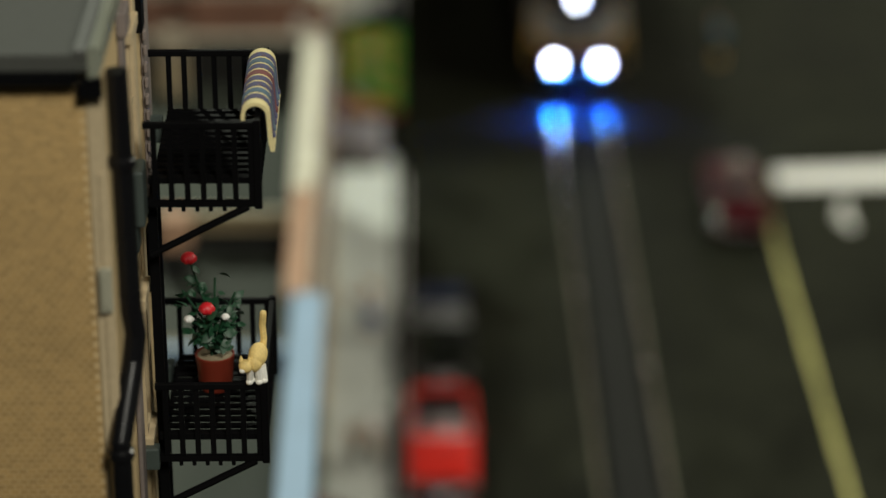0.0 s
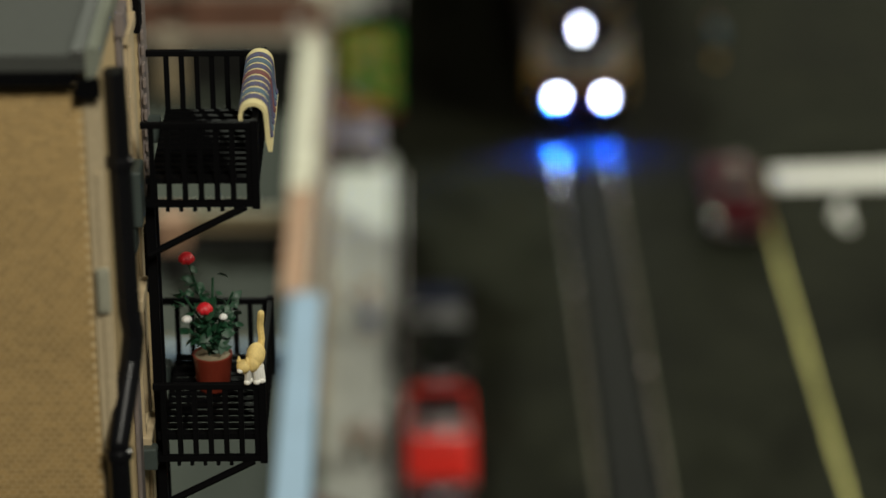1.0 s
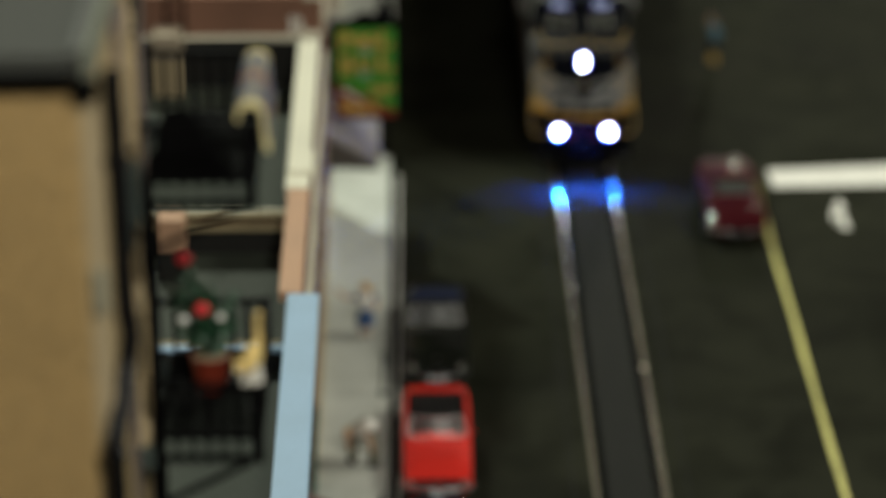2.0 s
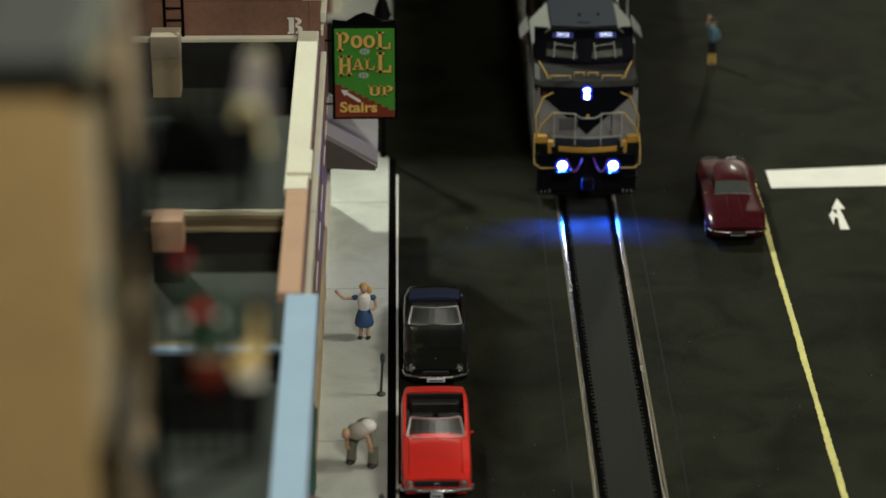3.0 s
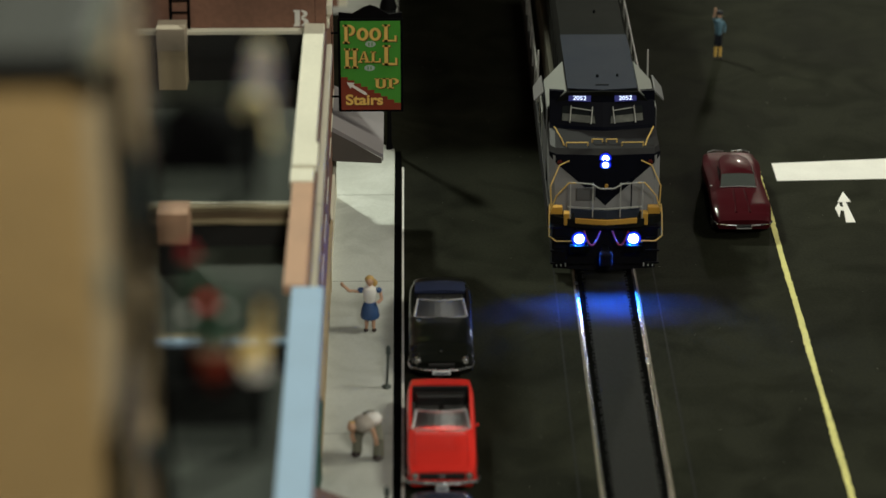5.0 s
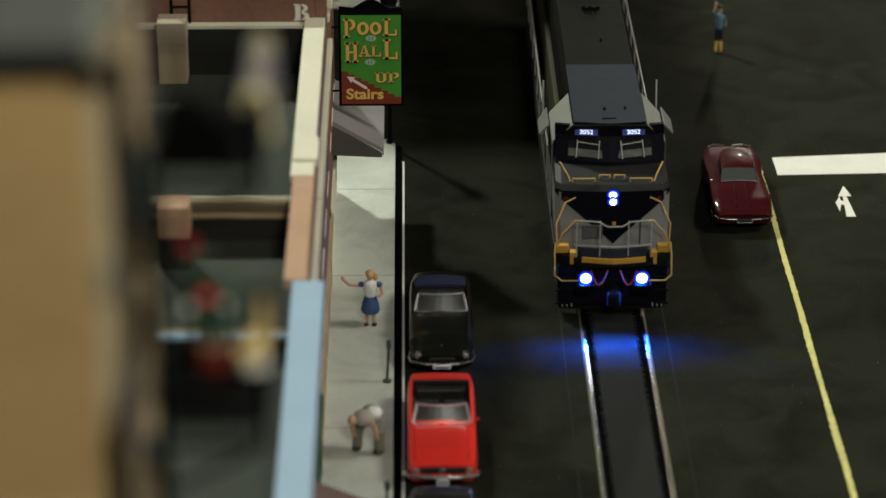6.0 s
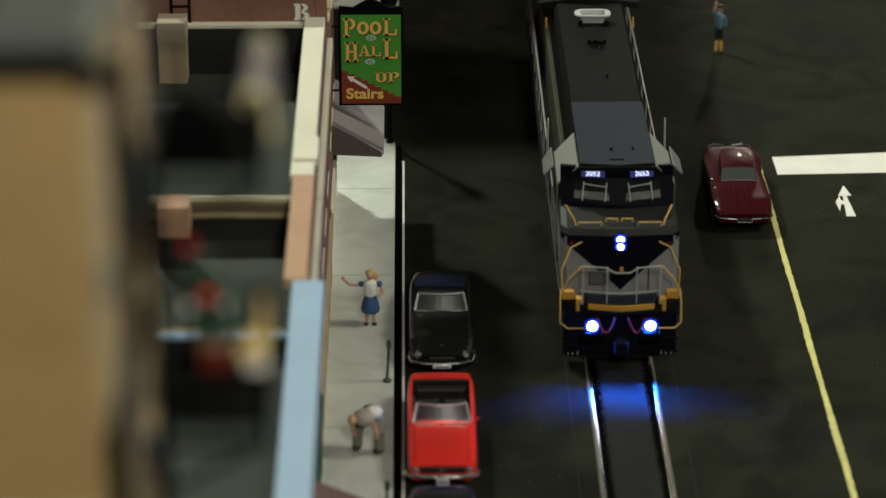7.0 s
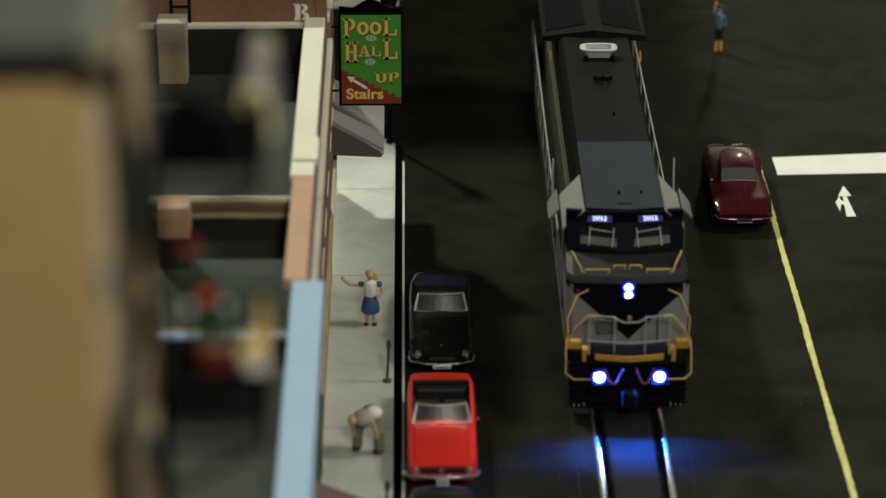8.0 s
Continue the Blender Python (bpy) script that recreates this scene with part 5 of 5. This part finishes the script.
def locomotive():
    L = thing("locomotive", "navy and grey diesel locomotive with yellow trim, headlights lit", "locomotive", (XT, 1772.7, 0))
    END = 462
    # chassis: deck, sill, fuel tank, trucks
    b = B()
    plan = [(-32.5, 13), (-27, 9), (-18, 5), (0, 2.2), (18, 5), (27, 9), (32.5, 13), (32.5, END), (-32.5, END)]
    prism(b, plan, "z", 33, 38)
    part("deck", b, LOCO_ROOF, L)
    for s in (-1, 1):
        b = B(); box(b, min(s * 31.6, s * 33.2), max(s * 31.6, s * 33.2), 24, END - 6, 24, 38.4, 0.4); part("side_sill", b, LOCO_DARK, L)
    b = B()
    strip(b, [(1.5, 36.0), (1.5, 38.8)], -18, 18, 6.5, 1.5)
    part("anticlimber", b, YELLOW, L, "yellow front edge of the platform")
    b = B(); strip(b, [(3.2, 38.9), (4.4, 43.5)], -18.5, 18.5, 6, 1.2); part("step_plate", b, LOCO_SLATE, L)
    b = B(); box(b, -26, 26, 150, 320, 6, 32, 3); part("fuel_tank", b, UNDERFRAME, L)
    for yc in (92, 378):
        b = B(); box(b, -23, -19.5, yc - 50, yc + 50, 8, 22, 1.5); box(b, 19.5, 23, yc - 50, yc + 50, 8, 22, 1.5); box(b, -20, 20, yc - 8, yc + 8, 14, 31, 1)
        t = part("truck", b, UNDERFRAME, L)
        for d in (-38, 0, 38):
            wheelset(t, yc + d)
    # front end: corner posts, steps, pilot, plow, coupler, hoses
    for s in (-1, 1):
        b = B(); box(b, min(s * 20.5, s * 24.5), max(s * 20.5, s * 24.5), 7, 12, 33.4, 41, 0.4); box(b, min(s * 25, s * 32), max(s * 25, s * 32), 13, 17, 37.8, 42.5, 0.4); part("corner_block", b, YELLOW, L)
        for z in (8, 16, 24, 31):
            b = B(); box(b, min(s * 24, s * 32), max(s * 24, s * 32), 8, 17, z, z + 1.1, 0.2); part("step", b, UNDERFRAME, L)
        b = B(); tube(b, [(s * 32.6, 14, 44), (s * 33, 10, 38), (s * 33, 6.5, 27), (s * 29, 3.5, 25), (s * 20, 1.5, 26)], 0.4); part("step_rail", b, RAIL_YELLOW, L, "bent yellow step handrail")
        b = B(); tube(b, [(s * 31.5, 14, 40), (s * 32.2, 15, 55), (s * 27, 20, 66), (s * 21, 22.5, 68)], 0.4); part("corner_rail", b, RAIL_YELLOW, L, "bent yellow corner handrail")
        b = B(); tube(b, [(s * 32.5, 12, 40), (s * 29, 8, 52), (s * 22, 6, 61), (s * 18, 4.6, 61.5)], 0.45); part("corner_rail", b, RAIL_YELLOW, L)
    b = B(); box(b, -31, 31, 9, 16, 7, 32.9, 1); part("pilot", b, UNDERFRAME, L)
    b = B()
    loft(b, [[(-30, 14, 3), (0, 9, 3), (30, 14, 3), (30, 16, 3), (0, 12, 3), (-30, 16, 3)], [(-30, 16, 17), (0, 12, 17), (30, 16, 17), (30, 18, 17), (0, 14, 17), (-30, 18, 17)]])
    part("plow", b, UNDERFRAME, L)
    b = B(); box(b, -2.2, 2.2, -4, 9, 15, 20, 0.6); box(b, -4, 3.5, -8, -2.5, 13.5, 22, 1.2); part("coupler", b, UNDERFRAME, L)
    for s in (-1, 1):
        b = B(); tube(b, [(s * (13 - 9.5 * i / 12), 1.2 - 1.4 * math.sin(math.pi * i / 12), 32.5 - 8.5 * math.sin(math.pi * i / 12)) for i in range(13)], 0.5); part("hose", b, RED_HOSE, L, "red air hose")
        for k in range(3):
            b = B(); rod(b, (s * (23 + 2.6 * k), 8.6, 8.5), (s * (23 + 2.6 * k), 8.2, 6.5), 0.35); part("bolt", b, LOCO_LIGHT, L)
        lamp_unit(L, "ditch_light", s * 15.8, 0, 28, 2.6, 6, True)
    # front handrail
    b = B(); tube(b, [(-21, 5.5, 61.5), (-9, 3.4, 61.3), (-4, 2.6, 58.7), (4, 2.6, 58.7), (9, 3.4, 61.3), (21, 5.5, 61.5)], 0.42); part("front_handrail", b, SILVER_RAIL, L, "silver front handrail")
    for x in (-21, -8, 8, 21):
        b = B(); box(b, x - 0.3, x + 0.3, 3.8 + abs(x) * 0.08, 4.6 + abs(x) * 0.08, 38.5, 61.2); part("post", b, SILVER_RAIL, L)
    # nose: lower grey front, navy wedge, sloped hood
    b = B()
    nose = lambda w, yc, ys, z: [(-w, ys + 5, z), (-w + 3, ys, z), (-12, (ys + 2 * yc) / 3, z), (0, yc, z), (12, (ys + 2 * yc) / 3, z), (w - 3, ys, z), (w, ys + 5, z), (w, 70, z), (-w, 70, z)]
    loft(b, [nose(31.5, 14.0, 18.5, 38.1), nose(32.3, 17.5, 21, 52), nose(32.5, 22.5, 25, 70)])
    part("nose", b, LOCO_SILVER, L, "grey wide nose")
    b = B(); loft(b, [nose(32.5, 22.6, 25.1, 70.05), nose(32, 27, 29, 73.5), nose(31.5, 44, 46, 77.0)]); part("nose_top", b, LOCO_DARK, L, "dark grey sloping nose top")
    b = B()   # navy wedge painted across the nose, 0.3 proud
    outline = lambda x: (22.5 + 2.5 * min(1, abs(x) / 29.5))
    xs = [-32.6 + 65.2 * i / 16 for i in range(17)]
    low = lambda x: 42.5 + 26.5 * (abs(x) / 32.6) ** 0.95
    slope = lambda x, z: outline(x) - (70 - z) * (4.6 / 18.0) - 0.5 + (4.5 * max(0, (abs(x) - 29.5) / 3.0))
    ring1 = [(x, slope(x, 71), 71.2) for x in xs]
    ring2 = [(x, slope(x, low(x)), low(x)) for x in xs]
    loft(b, [ring1 + [(x, y + 0.45, z) for x, y, z in ring1[::-1]], ring2 + [(x, y + 0.45, z) for x, y, z in ring2[::-1]]])
    part("nose_wedge", b, LOCO_NAVY, L, "navy wedge painted on the nose")
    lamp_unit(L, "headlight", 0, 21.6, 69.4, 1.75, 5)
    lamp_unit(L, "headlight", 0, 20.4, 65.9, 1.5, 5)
    for s in (-1, 1):
        b = B(); rod(b, (s * 26.5, 23.2, 66.5), (s * 26.5, 24.6, 66.5), 1.5, n=12); part("marker_light", b, MARKER_RED, L, "dark red marker lens")
    b = B(); rod(b, (0.6, 16.8, 54), (0.6, 18, 54), 1.1, n=12); part("latch", b, YELLOW, L)
    b = B(); box(b, 15, 15.6, 16.2, 17, 40, 60); part("door_seam", b, LOCO_NAVY, L)
    b = B(); box(b, -17, -6, 14.6, 15.6, 46, 54, 0.3); part("door_panel", b, LOCO_GREY, L)
    b = B(); strip(b, [(13.2, 40.4), (13.2, 41.4)], -22, 22, 6, 0.6); part("kick_strip", b, SILVER_RAIL, L)
    b = B(); strip(b, [(11, 38.2), (12.6, 40.2)], -20, 20, 6, 1); part("nose_skirt", b, LOCO_SLATE, L)
    # yellow grab irons on the sloping nose top
    for x0, x1, y, z in ((-22.5, -10, 30.5, 75.2), (10, 22.5, 30.5, 75.2), (-7.2, -1.2, 34.0, 75.8), (1.2, 7.2, 34.0, 75.8)):
        b = B(); tube(b, [(x0, y, z - 2), (x0, y - 0.8, z + 1.2), (x1, y - 0.8, z + 1.2), (x1, y, z - 2)], 0.42); part("grab_iron", b, RAIL_YELLOW, L)
    for s in (-1, 1):
        b = B(); tube(b, [(s * 23.8, 31.0, 74), (s * 25, 33, 77), (s * 29.0, 40.0, 82), (s * 29.2, 42.5, 81)], 0.42); part("grab_iron", b, RAIL_YELLOW, L)
    # cab: windscreen panel, panes, wipers, sides, roof
    b = B(); strip(b, [(43, 75), (48.0, 78.5), (56.0, 91), (57.0, 96.2)], -31.2, 31.2, 5.5, 3); part("windscreen_panel", b, LOCO_NAVY, L, "navy windscreen surround")
    for s in (-1, 1):
        b = B()
        pl = lambda x, z: (x, 48.0 + (z - 78.5) * 8.0 / 12.5 + 5.5 * (abs(x) / 32.0) ** 1.3 - 0.35, z)
        loft(b, [[pl(s * 4, 80), pl(s * 24.5, 80.6), pl(s * 23.5, 88.4), pl(s * 5, 88.4)], [tuple(Vector(pl(*q)) + Vector((0, 0.3, 0))) for q in ((s * 4, 80), (s * 24.5, 80.6), (s * 23.5, 88.4), (s * 5, 88.4))]])
        w = part("windscreen", b, GLASS_DARK, L, "dark windscreen pane")
        b = B(); q = [pl(s * 4.6, 80.4), pl(s * 24, 80.9), pl(s * 23.6, 84.6), pl(s * 5, 84.0)]
        loft(b, [[(x, y - 0.1, z) for x, y, z in q], [(x, y + 0.05, z) for x, y, z in q]]); part("dash_strip", b, DASH_GREY, w, "grey dashboard behind the pane")
        for x in (7, 19.5):
            b = B(); tube(b, [tuple(Vector(pl(s * x, 80.2)) + Vector((0, -0.6, 0))), tuple(Vector(pl(s * (x - 1), 89)) + Vector((0, -0.6, 0)))], 0.32); part("wiper", b, SILVER_RAIL, w)
        b = B(); tube(b, [tuple(Vector(pl(s * 6.4, 87)) + Vector((0, -0.6, 0))), tuple(Vector(pl(s * 18.6, 88)) + Vector((0, -0.6, 0)))], 0.32); part("wiper", b, SILVER_RAIL, w)
        # lit number boards
        b = B(); y = 55.4 + 5.5 * (14 / 32) ** 1.3
        m = Matrix.Translation((s * 13.5, y, 93.2)) @ Euler((radians(66), 0, radians(s * 6.5))).to_matrix().to_4x4()
        box(b, -6.6, 6.6, -1.9, 1.9, -0.4, 0.4, 0.2); b.transform(m); nb = part("number_board", b, BOARD_BLUE, L, "lit blue number board")
        lettering("digits", "2052", 3.5, BOARD_WHITE, nb, m @ Matrix.Translation((0, 0, 0.5)), "white road number", 0.1, 1.15)
    roof_cut = lambda y, yc: [(-32, y + 6, 62), (-32, y + 6, 85), (-21, y + 1.5, 97), (0, yc, 98), (21, y + 1.5, 97), (32, y + 6, 85), (32, y + 6, 62)]
    b = B(); loft(b, [roof_cut(56, 55.5), [(x, 108, z) for x, _, z in roof_cut(0, 0)]]); part("cab", b, LOCO_ROOF, L)
    for s in (-1, 1):
        b = B()
        p = [(s * 32.1, 63.5, 84.9), (s * 21.2, 59, 97.0), (s * 21.2, 107, 97.0), (s * 32.1, 107, 84.9)]
        o = Vector((s * 0.35, 0, 0.35))
        loft(b, [p, [tuple(Vector(q) + o) for q in p]]); part("roof_shoulder", b, LOCO_LIGHT, L, "pale grey sloping roof panel")
        b = B(); box(b, min(s * 32.05, s * 32.7), max(s * 32.05, s * 32.7), 62, 107, 38.3, 84.6, 0.2); w = part("cab_side", b, LOCO_GREY, L)
        b = B(); box(b, min(s * 32.75, s * 33), max(s * 32.75, s * 33), 70, 98, 68, 82); part("cab_window", b, GLASS_DARK, w)
        b = B()
        p = [(s * 33.4, 86, 85.5), (s * 33.4, 112, 86.0), (s * 38.6, 106, 80.5), (s * 38.6, 86, 80.0)]
        loft(b, [p, [(x + s * 0.6, y, z + 0.5) for x, y, z in p]]); part("wind_deflector", b, LOCO_SILVER, L, "grey wind deflector beside the cab window")
        b = B(); tube(b, [(s * 34, 140, 58), (s * 34, 146, 90), (s * 34.6, 149, 58)], 0.5); part("grab_rail", b, SILVER_RAIL, L)
    b = B(); prism(b, [(-20.6, 60), (0, 57), (20.6, 60), (20.6, 150), (-20.6, 150)], "z", 98.1, 98.6); part("roof_panel", b, LOCO_SLATE, L, "slate-blue cab roof")
    for x, y, r in ((-2, 78, 0.9), (10, 79, 0.7), (3, 190, 0.7)):
        b = B(); lathe(b, [(r, 98.2), (r, 99.6), (r * 0.5, 100.2)], (x, y, 0), 10); part("roof_fitting", b, UNDERFRAME, L)
    b = B(); box(b, -4, 4, 64, 65.5, 98.65, 98.95); part("antenna_plate", b, UNDERFRAME, L)
    # long hood with doors, horn, tray, radiator wings
    b = B(); prism(b, [(-22, 38.1), (-22, 94), (-20, 97.2), (0, 98), (20, 97.2), (22, 94), (22, 38.1)], "y", 108.2, END - 8); part("hood", b, LOCO_ROOF, L, "grey long hood", True)
    for s in (-1, 1):
        for k in range(14):
            y = 118 + k * 22
            b = B(); box(b, min(s * 22.05, s * 22.5), max(s * 22.05, s * 22.5), y, y + 19, 42, 88, 0.15); part("hood_door", b, LOCO_ROOF, L)
        b = B(); box(b, min(s * 22.6, s * 25.6), max(s * 22.6, s * 25.6), 112, END - 14, 38.2, 66, 0.5); part("walkway_box", b, mat("worn_tan_ducts", (0.040, 0.034, 0.016), 0.7, vary=0.5, stain=60) if s < 0 else LOCO_DARK, L)
        b = B(); tube(b, [(s * 32.3, 112, 40), (s * 32.3, 116, 60), (s * 32.3, END - 12, 60), (s * 32.3, END - 8, 40)], 0.55); h = part("side_handrail", b, SILVER_RAIL, L, "silver side handrail")
        for k in range(11):
            y = 120 + k * 33
            b = B(); rod(b, (s * 32.3, y, 38.3), (s * 32.3, y, 60), 0.45); part("stanchion", b, SILVER_RAIL, h)
    b = B(); box(b, -5.6, 5.6, 246, 247.6, 98, 99.4, 0.2); box(b, -1, 1, 246.2, 247.4, 97.8, 100.4, 0.2)
    for x, y in ((-4.6, 243.5), (-1.6, 241.5), (1.6, 241.5), (4.6, 243.5)):
        rod(b, (x, 249, 100.2), (x, y, 100.6), 0.45, 0.6, 8)
        rod(b, (x, y, 100.6), (x, y - 1.4, 100.7), 0.6, 1.35, 10)
    part("horn", b, UNDERFRAME, L, "black four-chime horn")
    b = B()
    oval = lambda sx, sy, z, p=0.6: [(sx * math.copysign(abs(math.cos(a)) ** p, math.cos(a)), 286 + sy * math.copysign(abs(math.sin(a)) ** p, math.sin(a)), z) for a in [2 * math.pi * (i + 0.5) / 28 for i in range(28)]]
    loft(b, [oval(7.6, 4.6, 98.2, 0.25), oval(7.6, 4.6, 102.0, 0.25), oval(11.2, 6.4, 102.4), oval(11.4, 6.5, 103.3), oval(11.0, 6.2, 103.7), oval(8.0, 4.6, 103.6, 0.25), oval(7.2, 4.0, 100.4, 0.25)]); au = part("air_unit", b, WHITE_PLASTIC, L, "white oval roof unit", True)
    b = B(); loft(b, [oval(6.7, 3.6, 100.5, 0.25), oval(6.7, 3.6, 100.8, 0.25)]); part("grille_plate", b, LOCO_LIGHT, au)
    for x in (-8, 8):
        b = B(); box(b, x - 1.5, x + 1.5, 277, 279, 97.8, 101); part("bracket", b, UNDERFRAME, L)
    b = B()
    cut = lambda y: [(-32, y + 6, 93), (-32, y + 6, 96.5), (0, y, 102.5), (32, y + 6, 96.5), (32, y + 6, 93), (0, y, 97)]
    loft(b, [cut(317), [(x, END - 4, z) for x, _, z in cut(0)]]); rad = part("radiator", b, LOCO_ROOF, L, "broad black radiator wings")
    b = B()
    for s in (-1, 1):
        for k in range(13):
            x = s * (6 + 1.9 * k)
            z = 102.5 - 6.0 * abs(x) / 32 + 0.15
            box(b, x - 0.45, x + 0.45, 330, END - 20, z - 0.6, z + 0.8)
    part("grille", b, UNDERFRAME, rad, "black radiator slats", kind="stuff")
    for s in (-1, 1):
        b = B(); tube(b, [(s * 27.5, 306, 86), (s * 27.5, 310, 91.5)], 0.5); part("stay", b, YELLOW, L)
    return L


loco = locomotive()


# ---- what moves ----
def motions():
    # the focus is pulled from the balcony to the street
    walk(focus_point, [(0.0, pose(-0.050, 0.615, 0.42)), (1.1, pose(-0.050, 0.615, 0.42)), (1.5, pose(-0.049, 0.68, 0.40)), (1.7, pose(-0.048, 0.74, 0.38)), (2.8, pose(0.10, 1.30, 0.06)), (3.0, pose(0.10, 1.40, 0.04)), (3.4, pose(0.10, 1.54, 0.02)), (8.0, pose(0.10, 1.50, 0.02))])
    rows = [(0.0, 1772.7), (0.5, 1741.2), (1.0, 1710.7), (1.5, 1679.5), (3.0, 1597.8), (3.5, 1567.8), (4.0, 1539.2), (4.5, 1509.0), (6.0, 1417.3), (6.5, 1386.9), (7.0, 1356.9), (7.5, 1327.4), (8.0, 1297.6)]
    walk(loco, [(t, pose(XT * MM, y * MM, 0)) for t, y in rows])


motions()
